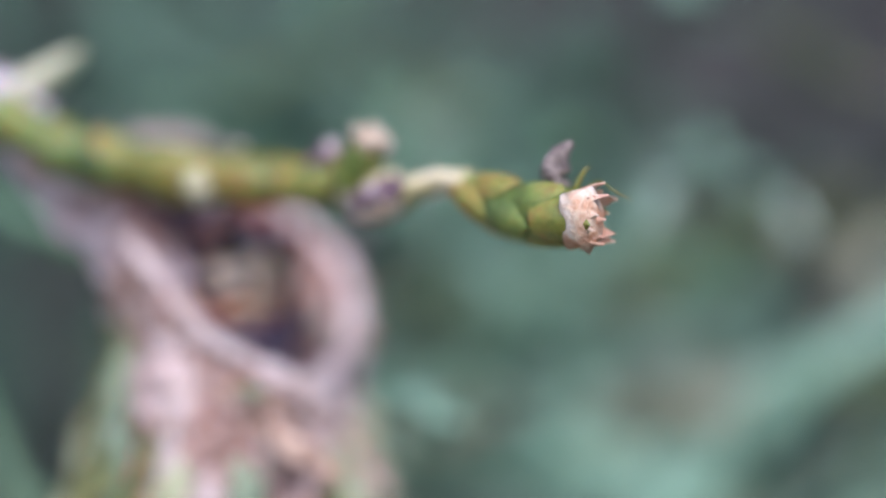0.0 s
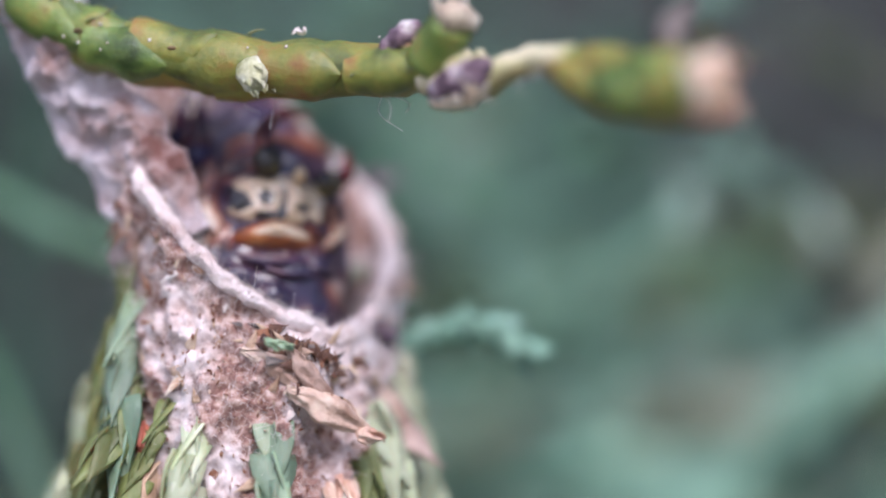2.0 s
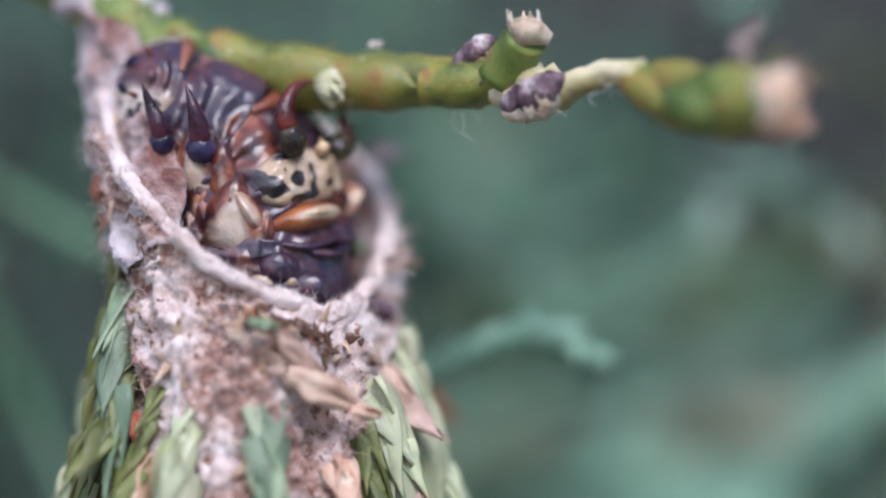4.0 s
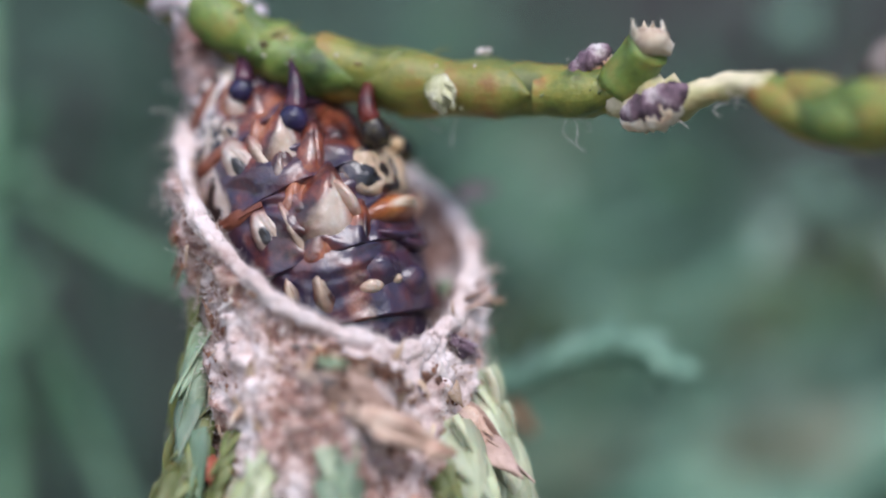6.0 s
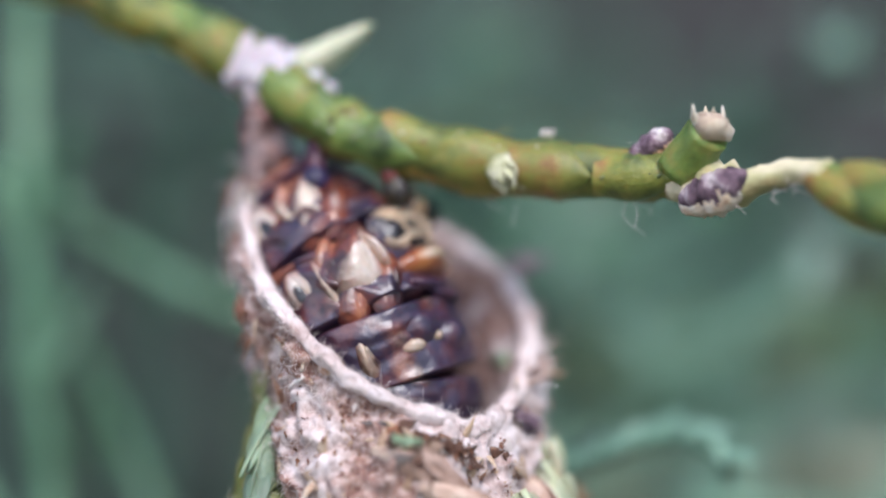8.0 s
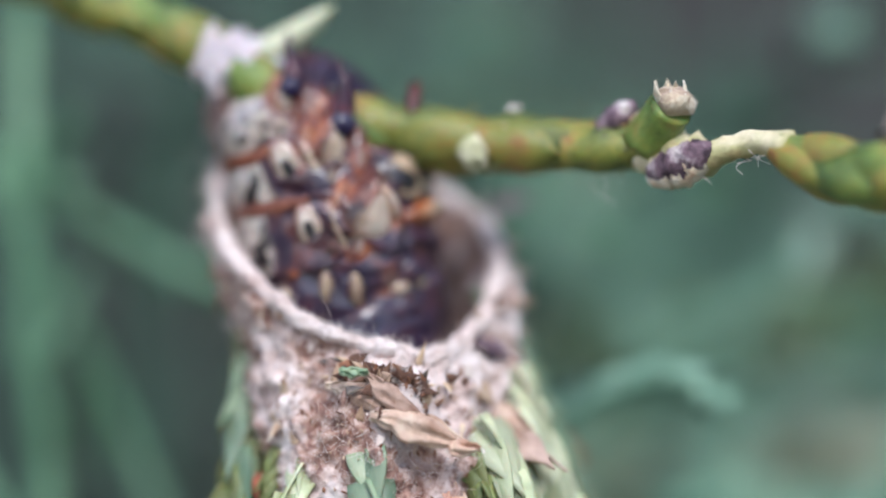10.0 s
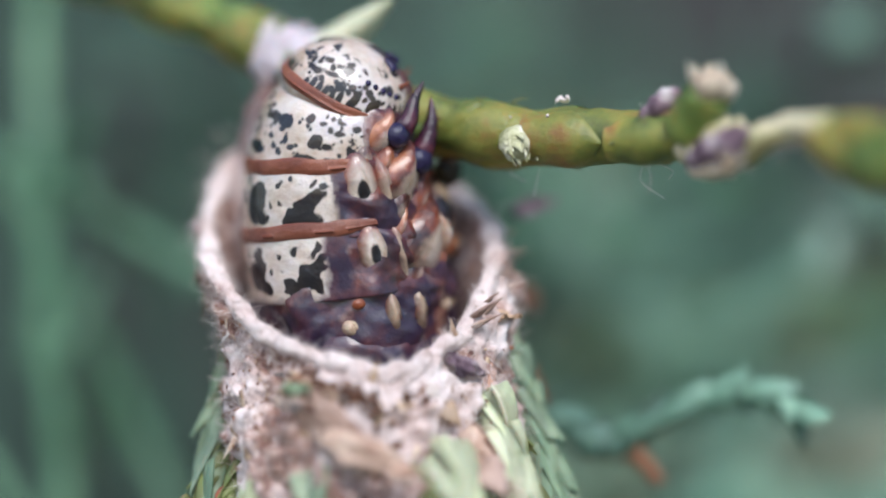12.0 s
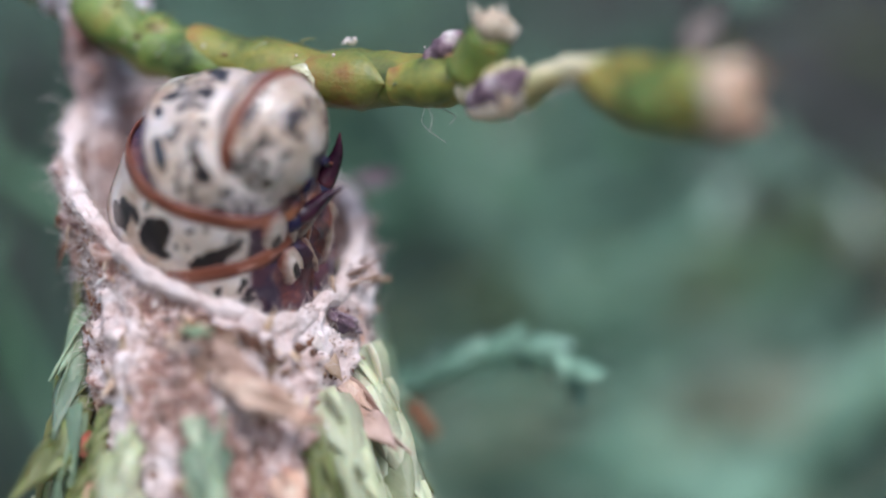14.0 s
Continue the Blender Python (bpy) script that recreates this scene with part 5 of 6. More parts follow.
# poses of the body in the bag's space: seconds, base ring, tilt to +x and +y in degrees, bend in degrees a millimetre, turn of the belly, how much the bend gathers at the head
BODY_STATES = [
    (0, -1.27, -0.17, 3.46, -0.9, 12.7, -4.05, 0.53, -155, 0),
    (0.5, -1.19, -0.18, 4.10, 3.0, 18.9, -4.16, 1.14, -154, 0),
    (1, -1.25, -0.18, 4.65, 0.8, 18.1, -4.07, 1.17, -158, 0),
    (1.5, -1.24, -0.18, 4.41, 1.0, 24.0, -4.10, 1.61, -158, 0),
    (2, -1.24, -0.22, 3.82, 5.8, 18.1, -3.41, 0.99, -157, 0),
    (2.5, -0.89, -0.20, 3.49, 9.7, 19.7, -5.12, 1.18, -153, 0),
    (3, -1.10, -0.15, 3.49, 29.3, 8.1, -10.94, -0.59, -145, 0),
    (3.5, -0.84, -0.15, 4.14, 9.4, 11.1, -8.97, -1.46, -134, 0),
    (4, -0.89, -0.10, 4.27, 4.4, 7.8, -7.98, -1.46, -129, 0),
    (4.2, -0.91, -0.10, 4.33, 3.4, 7.5, -7.69, -1.24, -127, 0),
    (6.3, -1.35, -0.17, 5.52, -15.9, 1.3, -2.07, 2.86, -98, 0),
    (6.5, -1.35, -0.17, 5.52, -15.9, 1.3, -2.07, 2.86, -98, 0),
    (7, -1.61, -0.35, 6.75, -16.6, -4.9, -3.21, 4.25, -99, 0),
    (7.5, -1.76, -0.25, 6.23, -18.0, 0.5, -2.81, 5.04, -102, 0),
    (8, -1.92, -0.15, 5.72, -19.4, 5.9, -2.42, 5.84, -104, 0),
    (8.2, -1.92, -0.15, 5.72, -19.4, 5.9, -2.42, 5.84, -104, 0),
    (10.3, -2.09, -0.23, 6.87, 8.7, -7.3, -4.71, -1.74, -77, 0),
    (10.5, -2.09, -0.23, 6.87, 8.7, -7.3, -4.71, -1.74, -77, 0),
    (11, -1.92, -0.23, 6.69, 7.4, -3.4, -4.36, -2.11, -67, 0),
    (11.5, -0.99, 0.05, 6.06, -4.7, -5.4, -2.07, -0.65, -51, 0),
    (12, -1.46, 0.17, 5.92, -2.1, -7.6, 2.08, -1.47, -38, 0.4),
    (12.5, -1.64, -0.10, 4.96, -5.6, -3.0, 8.06, -5.12, -28, 1),
    (13, -1.47, -0.14, 4.48, -2.7, -18.3, 8.59, -1.62, -20, 1),
    (13.5, -0.78, -0.16, 4.86, -5.0, -36.2, 12.72, -0.07, -24, 1),
    (14, -0.41, -0.15, 4.87, -13.4, -38.1, 13.74, -1.71, -28, 1),
]


# how the head bows beyond the bend of the body and how far it is drawn in: seconds, degrees to the belly and to the left, millimetres
HEAD_BOWS = ((0, 6, 2, 0), (4.2, 6, 2, 0), (6.3, 0, -20, 0), (7.0, -4, -16, 0.2), (8.2, -12, -8, 0.5), (10.3, -22, 0, 1.0), (11, -22, 2, 1.0), (11.5, -4, 2, 0.5), (12, 11, 17, 0), (12.5, 11, 22, 0), (13, 7, 13, 0), (13.5, 5, 6, 0), (14, 3, 3, 0))


def head_bow(t):
    a, b = next((a, b) for a, b in zip(HEAD_BOWS, HEAD_BOWS[1:]) if t <= b[0])
    belly, left, drawn = (p + (q - p) * (t - a[0]) / (b[0] - a[0]) for p, q in zip(a[1:], b[1:]))
    return math.hypot(belly, left), math.degrees(math.atan2(left, belly)), drawn


def bowed(m, bow, side, pivot):
    """A ring's pose turned about a point on its own axis, towards an angle of the ring."""
    return m @ place(0, 0, pivot, 0, 0, side) @ Matrix.Rotation(radians(bow), 4, "Y") @ place(0, 0, 0, 0, 0, -side) @ place(0, 0, -pivot)


def body_pose(t):
    """The poses of all rings at t, in the bag's own space."""
    later = min(k for k, s in enumerate(BODY_STATES) if s[0] >= t - 1e-6)
    b, a = BODY_STATES[later], BODY_STATES[max(0, later - 1)]
    f = 0.0 if a is b else (t - a[0]) / (b[0] - a[0])
    x, y, z, tx, ty, kx, ky, turn, curl = (p + (q - p) * f for p, q in zip(a[1:], b[1:]))
    step = 0.1

    def way_at(s):
        s *= (s / 9.3) ** curl
        ax, ay = radians(tx + kx * s), radians(ty + ky * s)
        th = math.hypot(ax, ay) + 1e-9
        return Vector((ax / th * math.sin(th), ay / th * math.sin(th), math.cos(th)))
    first = Vector((math.cos(radians(turn)), math.sin(radians(turn)), 0))
    up = Vector((0, 0, 1))
    out = {}
    for key, ob in RINGS.items():
        dist = RING_SIZES[key][0]
        c = Vector((x, y, z))
        if dist >= 0:
            for k in range(int(dist / step)):
                c += way_at(k * step) * step
            way = way_at(dist)
        else:
            # the rings deep in the bag settle back to its axis
            share = min(1.0, -dist / 4.6)
            way = way_at(0).lerp(up, 0.45 + 0.55 * share).normalized()
            c = c.lerp(Vector((BC.x, BC.y, z)), share * 0.8) + Vector((0, 0, 0.9 * dist)) - (way_at(0) - up) * 0.8 * (1 - 0.5 * share)
        side = up.rotation_difference(way) @ first
        left = way.cross(side).normalized()
        m = Matrix((left.cross(way), left, way)).transposed().to_4x4()
        m.translation = c * MM
        if key in ("head", "first"):
            # the first ring takes a third of the bow, the head the rest
            bow, side, drawn = head_bow(t)
            m = bowed(m, 0.35 * bow, side, -(dist - 5.6))
            if key == "head":
                m = bowed(m, 0.65 * bow, side, -1.0) @ place(0, 0, -drawn)
        out[ob] = m
    return out


# ---- the hedge behind ----
def cord(pts, r, n, seed, beads):
    """The bumpy outline of a far scale-leaved shoot."""
    line = spline(pts, n)
    return line, [r * (0.8 + 0.35 * abs(math.sin(k * beads)) + 0.1 * rough3(p, 0.3, seed)) * (1 - 0.1 * k / n) for k, p in enumerate(line)]


def shoot(label, pts, r, seed, material=None, sides=0, reach=14.0, beads=0.9):
    """A shoot of the hedge: a beaded stem and its side twigs."""
    g = random.Random(seed)
    ob = tagged(new("juniper_shoot"), label, "shoot", "shoots of the hedge")
    line, rr = cord(pts, r, 46, seed, beads)
    part("stem", tube(bmesh.new(), line, rr, 9, 0.1), material or far_green, ob)
    for k in range(sides):
        i = 4 + int(40 * (k + 0.5) / sides)
        way = (line[i + 1] - line[i]).normalized()
        s, t = axes_along(way)
        w = g.uniform(0, 6.28)
        out = (s * math.cos(w) + t * math.sin(w)) * 0.8 + way * 0.7
        ln = reach * g.uniform(0.6, 1.2)
        q = [line[i], line[i] + out * ln * 0.5, line[i] + out * ln + way * ln * 0.35]
        tl, tr = cord(q, r * 0.7, 18, seed + k, 1.1)
        part("side_twig", tube(bmesh.new(), tl, tr, 7, 0.1), material or far_green, ob)
    return ob


# the near zigzag twig with a bent pale tip
zig = tagged(new("juniper_twig"), "thin blue-green zigzag juniper twig with a bent tip", "twig")
line, rr = cord([(-17.26, 6.89, 9.7), (-16.33, 7.26, 9.33), (-14.85, 7.63, 9.38), (-14.2, 8, 8.87), (-13.08, 8.47, 8.4), (-12.43, 8.75, 8.77), (-11.13, 8.93, 9.43), (-9.36, 8.93, 10.17), (-7.78, 8.93, 10.54), (-6.5, 8.93, 10.4), (-5.6, 8.93, 9.7)], 0.5, 60, 2, 1.6)
part("stem", tube(bmesh.new(), line, rr, 10, 0.15), far_pale, zig)
clothe(zig, line, rr, far_pale, 0.75, 1.25, random.Random(8), lift=0.42, dome=0.1)
part("dry_side_twig", tube(bmesh.new(), spline([(-12.89, 8.47, 8.31), (-11.96, 8.75, 7.94), (-11.03, 8.93, 6.82)], 10), taper(10, 0.4, 0.28), 8, 0.2), far_brown, zig, "reddish dry side twig")
dry_twigs = []
for pts in ([(-19.5, 9.12, 14.73), (-17.36, 9.12, 14.35), (-16.06, 9.12, 13.89)], [(-17.6, 8.2, 12.4), (-16.6, 8.2, 10.9), (-15.7, 8.2, 9.3)]):
    ob = tagged(new("dry_twig"), "blurred reddish brown dry twig behind the bag", "twig", "dry twigs")
    part("stem", tube(bmesh.new(), spline(pts, 12), [0.45, 0.6, 0.7, 0.72, 0.72, 0.7, 0.7, 0.68, 0.65, 0.6, 0.55, 0.45, 0.3], 10, 0.15), far_brown, ob)
    dry_twigs.append(ob)
twig_things = (zig, *dry_twigs)
near = Vector((-9.1, -66.7, 13.4)) * MM
for thing in twig_things:
    for child in thing.children:
        child.matrix_basis = Matrix.Translation(-TWIG_PIVOT * MM) @ Matrix.Translation(near) @ Matrix.Scale(0.955, 4) @ Matrix.Translation(-near) @ child.matrix_basis
shoot("upright green shoot of the hedge", [(-32.8, 16.0, -6.4), (-33.0, 15.7, 4.0), (-33.9, 15.1, 14.3), (-34.1, 14.8, 21.9), (-34.1, 14.5, 40.0)], 0.55, 1, material=far_fresh, sides=4, reach=4.6)
shoot("slanting blue-green shoot of the hedge", [(-41.9, 15.5, 23.2), (-36.2, 16.0, 20.0), (-33.7, 16.5, 18.6), (-28.5, 17.2, 15.5), (-21.9, 18.1, 12.5)], 0.5, 2, material=far_fresh, sides=2, reach=3.3)
shoot("slanting green shoot of the hedge", [(-36.3, 15.9, 19.5), (-33.7, 16.6, 14.7), (-31.6, 16.9, 11.1), (-28.6, 17.7, 4.3), (-24.9, 18.1, -4.2)], 0.46, 3, material=far_fresh, sides=3, reach=4.1)
shoot("broad pale shoot of the hedge", [(-6, 112, -29), (1.9, 112, -19), (8.8, 112.4, -10.5), (17.8, 112.6, 0.6), (28.4, 113, 4.6), (40, 113.5, 8)], 2.6, 4, material=far_pale, sides=7, reach=7)
shoot("pale green shoot of the hedge", [(20, 83, -30), (21, 83, -9.7), (22.5, 83, 1.4), (23.5, 83, 10)], 2.6, 5, material=far_pale, sides=5, reach=6)
shoot("pale green shoot of the hedge", [(-10, 101, 1), (-6, 101, 6), (-3, 101.4, 9.4), (1, 101, 12)], 1.3, 6, material=far_pale, sides=4, reach=4)


for k, (x, y, z, lx, lz) in enumerate(((2, 120, 4, 14, 8), (10, 135, -6, 16, 6), (-4, 130, -10, 10, 10), (-12, 150, -4, 12, 12))):
    shoot("pale blue-green shoot of the hedge", [(x - lx, y, z - lz), (x - lx * 0.3, y, z), (x + lx * 0.4, y, z + lz * 0.5), (x + lx, y + 3, z + lz * 0.6)], 2.4, 60 + k, material=far_pale, sides=6, reach=8)


def tuft(c, r, seed, material):
    """A short leafy shoot end, a knot of beaded twiglets."""
    g = random.Random(seed)
    ob = tagged(new("leaf_tuft"), "pale blurred juniper shoot end in the hedge", "tuft", "shoot ends of the hedge")
    for k in range(7):
        d = Vector((g.uniform(-1, 1), g.uniform(-0.5, 0.5), g.uniform(-0.6, 1))).normalized()
        p = Vector(c)
        tl, tr = cord([p - d * r * 0.3, p + d * r * 0.6, p + d * r * g.uniform(1.0, 1.5) + Vector((0, 0, 0.3 * r))], r * 0.36, 14, seed + k, 1.1)
        part("twiglet", tube(bmesh.new(), tl, tr, 7, 0.1), material, ob)


for k, (c, r) in enumerate((((7, 92, 18.5), 2.4), ((16.3, 93, 18.1), 2.2), ((-1.6, 91.3, 20), 1.8), ((1.5, 92.8, 13), 2.6), ((-10, 91, 18.3), 2.4), ((10, 92.7, 36.6), 2.6), ((-50.4, 86.3, 29.5), 2.4), ((-20.9, 89.3, 36.6), 2.6), ((-12.5, 91, 8), 2.4), ((4, 96, 6), 2.6), ((12, 98, 2), 3.2), ((20, 100, -4), 3.4), ((-4, 99, -2), 2.8), ((2, 104, -8), 3.4), ((-14, 96, 0), 2.6))):
    tuft(c, r, 300 + k, far_glint if k in (0, 3, 9, 11) else far_pale)
for k, (c, r) in enumerate((((-16, 99, 21.0), 2.5), ((-13, 107, 16.2), 2.7), ((-9, 105, 23.3), 2.7), ((-13, 72, 10.5), 2.2), ((-6, 115, 12.1), 2.4), ((-12, 113, 2.5), 1.7), ((-18, 96, 2.4), 2.3), ((1, 84, 19.6), 2.7), ((6, 107, 12.9), 1.8), ((-12, 116, 11.0), 2.6), ((-6, 85, 7.6), 2.8), ((-3, 96, 1.8), 2.4), ((-8, 81, -0.8), 2.7), ((3, 103, -3.7), 2.8))):
    tuft(c, r, 400 + k, far_pale if k % 3 else far_glint)
g = random.Random(21)
for k in range(46):
    d = g.uniform(104, 240)
    x, z = -13 + g.uniform(-1, 1) * d * 0.30, 12 + g.uniform(-0.75, 0.8) * d * 0.16
    if z > 20 and x > 0 and g.random() < 0.8:
        continue
    w = g.uniform(0, 6.28)
    ln = g.uniform(10, 29)
    way = Vector((math.cos(w), g.uniform(-0.4, 0.4), math.sin(w) * 0.8 + 0.4)).normalized()
    c = Vector((x, d - 69, z))
    b = Vector((g.uniform(-3.6, 3.6), 0, g.uniform(-3.6, 3.6)))
    shoot("green juniper shoot deep in the hedge", [c - way * ln * 0.5, c + b * 0.5, c + way * ln * 0.5 + b], g.uniform(0.65, 1.45), 100 + k, material=far_pale if z < 8 and -10 < x < 30 and g.random() < 0.65 else far_green, sides=g.randint(4, 8), reach=g.uniform(3.6, 8.6))


# nearer growth of the hedge, a few centimetres behind the bag
shoot("broad pale teal shoot of the hedge", [(0.6, 31.6, -3.0), (4.0, 31.7, 0.8), (7.4, 31.8, 4.8), (10.8, 32.0, 7.6), (14.6, 32.2, 9.6), (19, 32.5, 11.4)], 1.3, 71, material=far_pale, sides=6, reach=1.8)
shoot("buff dry shoot of the hedge", [(11.3, 40.3, -1.6), (12.2, 40.3, 2.9), (13.8, 40.3, 7.3), (15.7, 40.3, 10.5)], 1.9, 72, material=far_buff, sides=5, reach=3.5)
shoot("greyish shoot low in the hedge", [(-9.4, 49.1, 3.0), (-5.6, 49.3, 4.6), (-1.1, 49.6, 2.7), (4.0, 50.0, 3.6)], 1.5, 73, material=far_buff, sides=6, reach=4.0)
shoot("slanting blue-green shoot of the hedge", [(-6.0, 44, 9.0), (1.0, 44, 12.0), (8.0, 44.5, 13.5), (15.0, 45, 16.5)], 0.7, 74, material=far_olive, sides=7, reach=3.5)
shoot("slanting blue-green shoot of the hedge", [(-16.0, 52, 29.0), (-10.0, 52, 25.5), (-4.0, 52.5, 24.0), (3.0, 53, 24.5)], 0.7, 75, sides=7, reach=4.0)
for k, (c, r) in enumerate((((1.6, 23.4, 15.8), 0.95), ((-3.0, 25.0, 18.9), 0.9), ((-8.7, 24.0, 17.0), 0.8), ((-0.8, 27.3, 13.0), 0.9), ((-6.8, 28.0, 11.9), 1.0), ((2.8, 24.2, 26.3), 0.9), ((3.9, 24.7, 18.2), 0.8), ((-14.4, 30.0, 27.3), 1.0), ((6.5, 30.0, 16.8), 1.0))):
    tuft(c, r, 500 + k, (far_glint, far_fresh, far_fresh, far_pale, far_pale, far_pale, far_pale, far_fresh, far_pale)[k])
g = random.Random(5)
for k in range(44):
    d = g.uniform(34, 66)
    x, z = g.uniform(-0.40, 0.14) * (d + 69) + 2, 12.4 + g.uniform(-0.10, 0.16) * (d + 69)
    w, ln = g.uniform(-0.6, 1.2), g.uniform(4, 11)
    way = Vector((math.cos(w), g.uniform(-0.2, 0.2), math.sin(w)))
    c, b = Vector((x, d, z)), Vector((g.uniform(-1, 1), 0, g.uniform(-1.2, 1.2)))
    # upper right and left shoots get the dark material in place of shade
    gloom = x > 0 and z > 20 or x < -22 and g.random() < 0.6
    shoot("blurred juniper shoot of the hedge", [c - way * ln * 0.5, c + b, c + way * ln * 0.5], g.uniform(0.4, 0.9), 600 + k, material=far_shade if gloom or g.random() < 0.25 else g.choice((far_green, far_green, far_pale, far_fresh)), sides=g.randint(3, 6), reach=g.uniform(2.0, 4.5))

# a looser layer of thin shoots and shoot ends, olive and dark, that mottles the depth
BRIGHT_ENDS = (((8.6, 26, 15.2), 0.8), ((-6.5, 28, 14.6), 0.75), ((9.0, 30, 14.2), 0.7), ((7.5, 31, 6.6), 0.8), ((0.0, 36, 1.5), 1.5), ((3.5, 40, 2.5), 1.6), ((-3.0, 38, -1.0), 1.5))
# shoots added as dark masses, their shade put into the colour
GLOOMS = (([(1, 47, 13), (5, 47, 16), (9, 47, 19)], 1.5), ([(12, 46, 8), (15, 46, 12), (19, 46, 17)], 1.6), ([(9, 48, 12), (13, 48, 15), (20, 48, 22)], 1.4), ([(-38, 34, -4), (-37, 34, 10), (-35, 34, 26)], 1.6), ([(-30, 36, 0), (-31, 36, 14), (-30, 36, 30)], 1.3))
for pts, r, stuff in (([(-16, 42, 2), (-8, 42, 4.5), (0, 42, 3.5), (8, 42, 6)], 1.3, far_buff), ([(-8, 36, 0), (-2, 36, 2.5), (4, 36, 1)], 1.3, far_pale), ([(-4, 35, -2), (2, 35, 0.5), (9, 35, 3)], 1.3, far_pale), ([(-14, 44, -1), (-4, 44, 2), (6, 44, 0.5)], 1.5, far_buff), ([(-12, 41, 4), (-7, 41, 7), (-3, 41, 8.5)], 1.0, far_pale), ([(-10, 46, 8), (-2, 46, 11.5), (6, 46, 14)], 1.0, far_olive), ([(-8, 39, 0), (-5, 39, 3), (-1, 39, 5.5)], 1.1, far_pale)):
    shoot("pale dry shoot low in the hedge", pts, r, 580 + int(pts[0][1]), material=stuff, sides=8, reach=3.0)
g = random.Random(31)
for k in range(34):
    d = g.uniform(24, 44)
    x, z = g.uniform(-0.34, 0.2) * (d + 69), 12.4 + g.uniform(-0.13, 0.15) * (d + 69)
    w, ln = g.uniform(-0.9, 1.3), g.uniform(3, 9)
    way = Vector((math.cos(w), g.uniform(-0.2, 0.2), math.sin(w)))
    c, b = Vector((x, d, z)), Vector((g.uniform(-0.6, 0.6), 0, g.uniform(-0.8, 0.8)))
    shoot("thin blurred juniper shoot of the hedge", [c - way * ln * 0.5, c + b, c + way * ln * 0.5], g.uniform(0.2, 0.42), 700 + k, material=g.choice((far_shade, far_olive, far_olive, far_green, far_fresh)), sides=g.randint(2, 5), reach=g.uniform(1.2, 3.0))
for k, (c, r) in enumerate(BRIGHT_ENDS):
    tuft(c, r, 540 + k, (far_glint, far_pale, far_buff)[k % 3])
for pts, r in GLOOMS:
    shoot("hedge shoot coloured dark to stand for shade", pts, r, 560 + int(pts[0][0]), material=far_shade, sides=6, reach=4.0)


# how the twig with its shoots sways, and how the bag hangs: seconds, millimetres, degrees
TWIG_ROWS = [
    (0, -15.77, 7.13, 16.44, 0.72, 0.66, -0.68),
    (0.5, -15.66, 3.85, 18.43, 0.39, 0.76, -0.58),
    (1, -13.72, -0.46, 20.45, -0.21, 0.20, -0.08),
    (1.5, -13.80, -1.88, 20.18, -0.17, -0.08, 0.05),
    (2, -13.18, -2.10, 20.04, -0.10, -0.05, 0.19),
    (2.5, -15.21, 0.87, 20.23, -0.18, 0.16, -0.50),
    (3, -13.14, 0.36, 20.16, -0.01, 0.16, -0.00),
    (3.5, -14.05, 0.82, 19.30, 0.14, 0.39, -0.30),
    (4, -11.81, -0.06, 20.25, -0.02, 0.48, 0.38),
    (4.2, -11.24, 0.11, 20.37, -0.05, 0.43, 0.49),
    (6.3, -9.33, -0.93, 20.71, 0.06, 1.14, 7.65),
    (6.5, -8.85, -1.36, 20.17, 0.06, 1.14, 7.65),
    (7, -7.70, -1.86, 19.55, -0.11, 0.06, 7.98),
    (7.5, -8.00, -1.25, 18.95, -1.25, 1.79, 7.08),
    (8, -9.12, 0.14, 18.73, -2.43, 3.25, 4.40),
    (8.2, -9.66, 1.16, 19.60, -2.43, 3.25, 4.40),
    (10.3, -10.25, 1.31, 19.08, 4.13, -0.75, 4.95),
    (10.5, -9.84, 0.23, 19.05, 3.46, 0.09, 0.72),
    (11, -9.91, -0.42, 19.05, 1.02, 0.75, -3.28),
    (11.5, -9.47, -1.46, 19.52, 1.27, -0.36, -7.93),
    (12, -8.78, -1.73, 19.15, 0.94, 0.30, -7.34),
    (12.5, -10.53, -0.52, 19.13, 1.81, 1.65, -8.80),
    (13, -10.83, 0.24, 19.13, 0.13, 1.54, -8.66),
    (13.4, -10.12, -3.84, 19.43, 0.05, 1.99, -5.25),
    (13.5, -10.53, -3.42, 19.04, 0.97, 2.03, -6.53),
    (14, -12.84, -1.75, 19.56, -2.86, 1.98, -5.67),
]
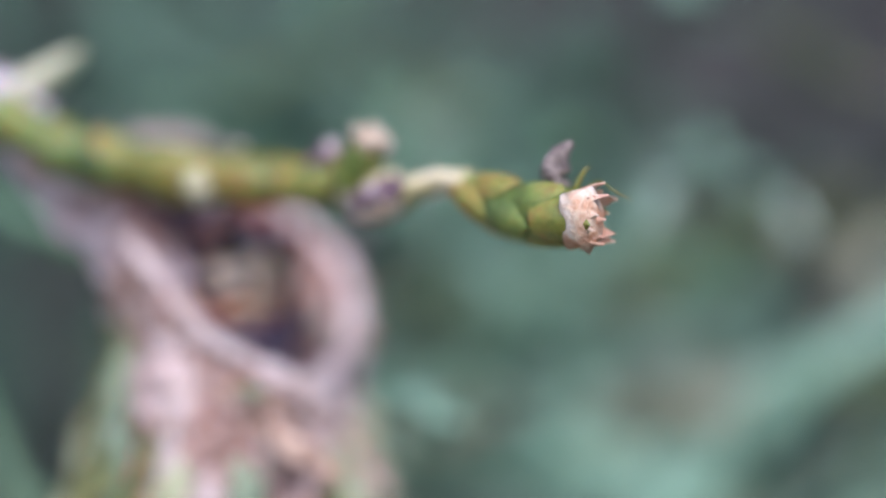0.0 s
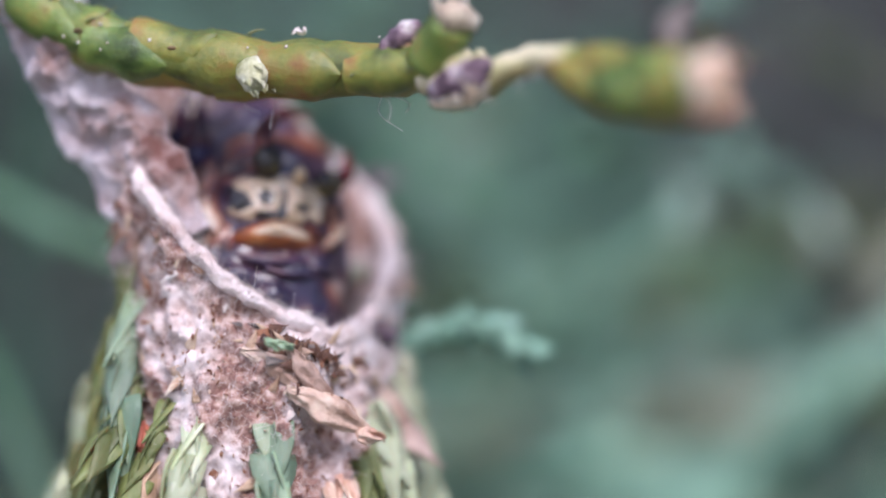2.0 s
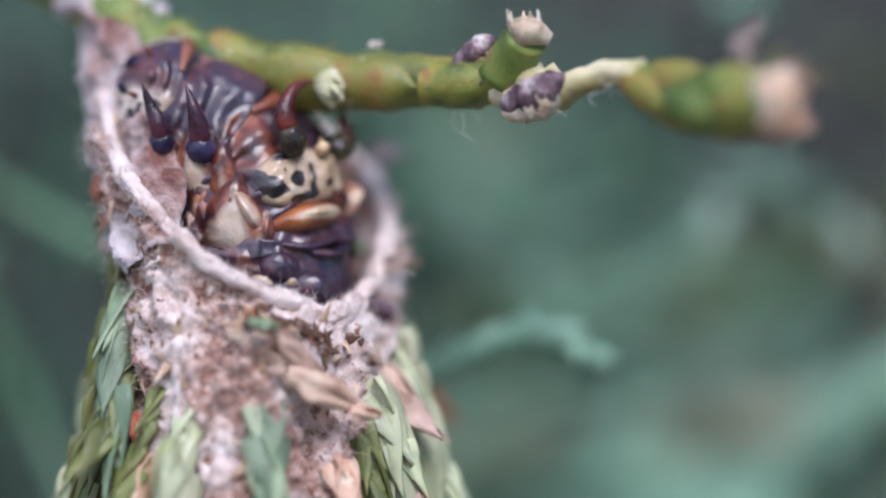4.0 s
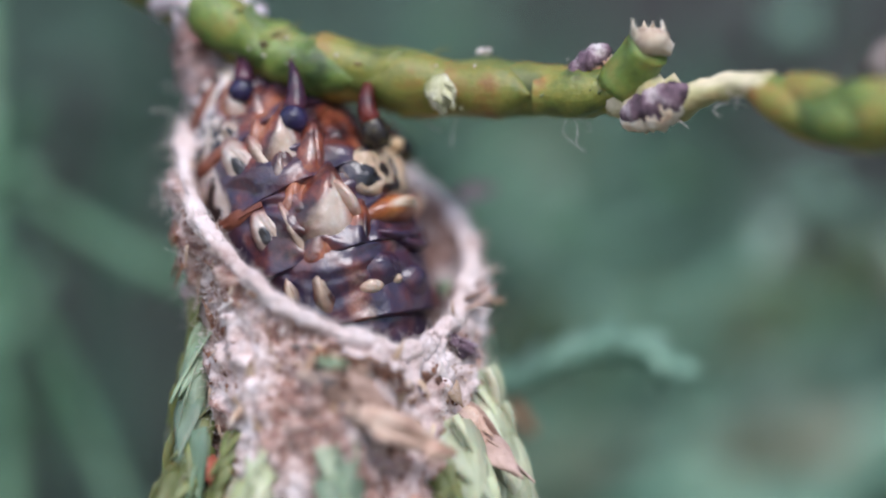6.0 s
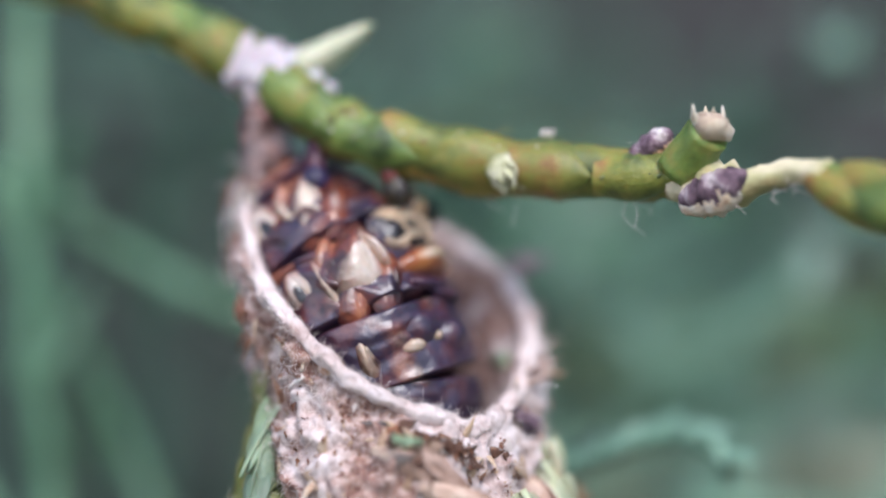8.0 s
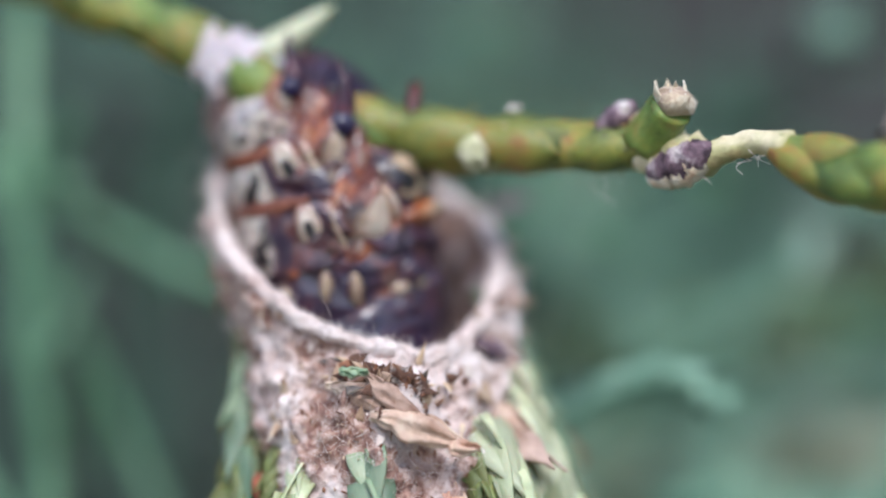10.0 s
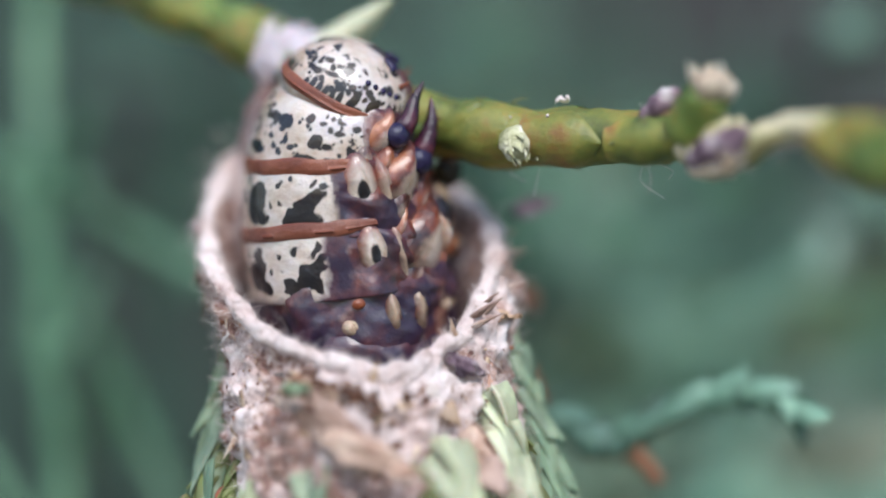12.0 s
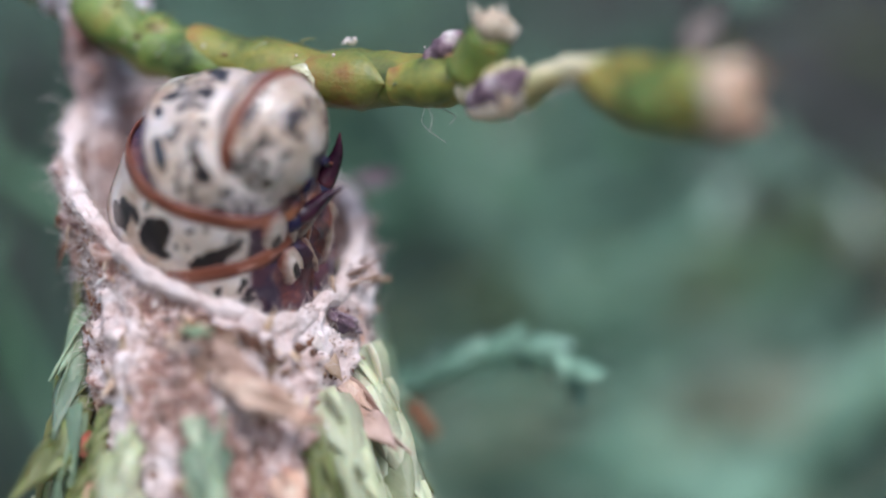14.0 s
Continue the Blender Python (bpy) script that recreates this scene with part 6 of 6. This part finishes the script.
BAG_ROWS = [
    (0, -16.54, 12.79, 4.83, 2.66, 4.86, 13.88),
    (0.5, -17.72, 12.01, 5.71, 1.64, 4.83, 14.05),
    (1, -16.48, 8.56, 7.02, 2.39, 4.12, 13.77),
    (1.5, -16.22, 6.03, 7.27, 2.95, 3.85, 14.00),
    (2, -15.30, 3.20, 7.26, 2.61, 4.30, 14.85),
    (2.5, -17.30, 3.03, 7.47, 3.40, 4.62, 14.75),
    (3, -16.26, 2.04, 8.79, 2.63, 2.69, 12.64),
    (3.5, -18.08, 2.16, 7.51, 3.33, 2.78, 11.38),
    (4, -15.97, 1.38, 8.42, 2.49, 0.84, 11.08),
    (4.2, -15.42, 1.74, 8.50, 2.18, 0.03, 11.48),
    (6.3, -14.29, 0.30, 7.63, 0.73, -0.97, 2.69),
    (6.5, -13.74, 0.54, 7.55, 2.15, -3.52, 0.81),
    (7, -13.32, -0.49, 5.76, 1.52, 1.19, 2.20),
    (7.5, -13.77, 0.65, 5.65, 0.43, 0.39, 2.97),
    (8, -14.13, 1.59, 5.96, 1.24, -0.43, 9.31),
    (8.2, -14.12, 2.50, 6.70, -1.93, -1.05, 9.55),
    (10.3, -14.93, 3.05, 7.50, -0.10, -6.29, -5.77),
    (10.5, -15.36, 1.37, 6.58, 0.26, -4.80, -9.07),
    (11, -16.34, 0.54, 6.77, -2.27, -3.68, -11.68),
    (11.5, -16.22, -0.19, 7.23, 0.82, -5.79, -15.69),
    (12, -15.15, -0.47, 7.12, 0.06, -4.47, -14.36),
    (12.5, -16.37, 0.58, 6.98, -0.56, -4.72, -12.72),
    (13, -16.25, 0.59, 7.04, -1.73, -4.12, -10.32),
    (13.4, -15.76, -1.35, 7.50, -4.31, -4.88, -5.51),
    (13.5, -16.08, -0.01, 6.74, -4.16, -6.12, -6.56),
    (14, -16.89, -0.31, 6.98, -3.82, -1.80, 1.07),
]


def motions():
    def bag_at(row):
        return place(*row[1:])
    for thing in (branch, *twig_things):
        walk(thing, [(row[0], place(*row[1:])) for row in TWIG_ROWS])
    walk(bag, [(row[0], bag_at(row)) for row in BAG_ROWS])
    walk(silk_strap, [(a[0], strap_pose(a[0], place(*a[1:]), bag_at(b))) for a, b in zip(TWIG_ROWS, BAG_ROWS)])
    tracks = {ob: [] for ob in RINGS.values()}
    for row in BAG_ROWS:
        for ob, m in body_pose(row[0]).items():
            tracks[ob].append((row[0], bag_at(row) @ m))
    for ob, rows in tracks.items():
        walk(ob, rows)


motions()
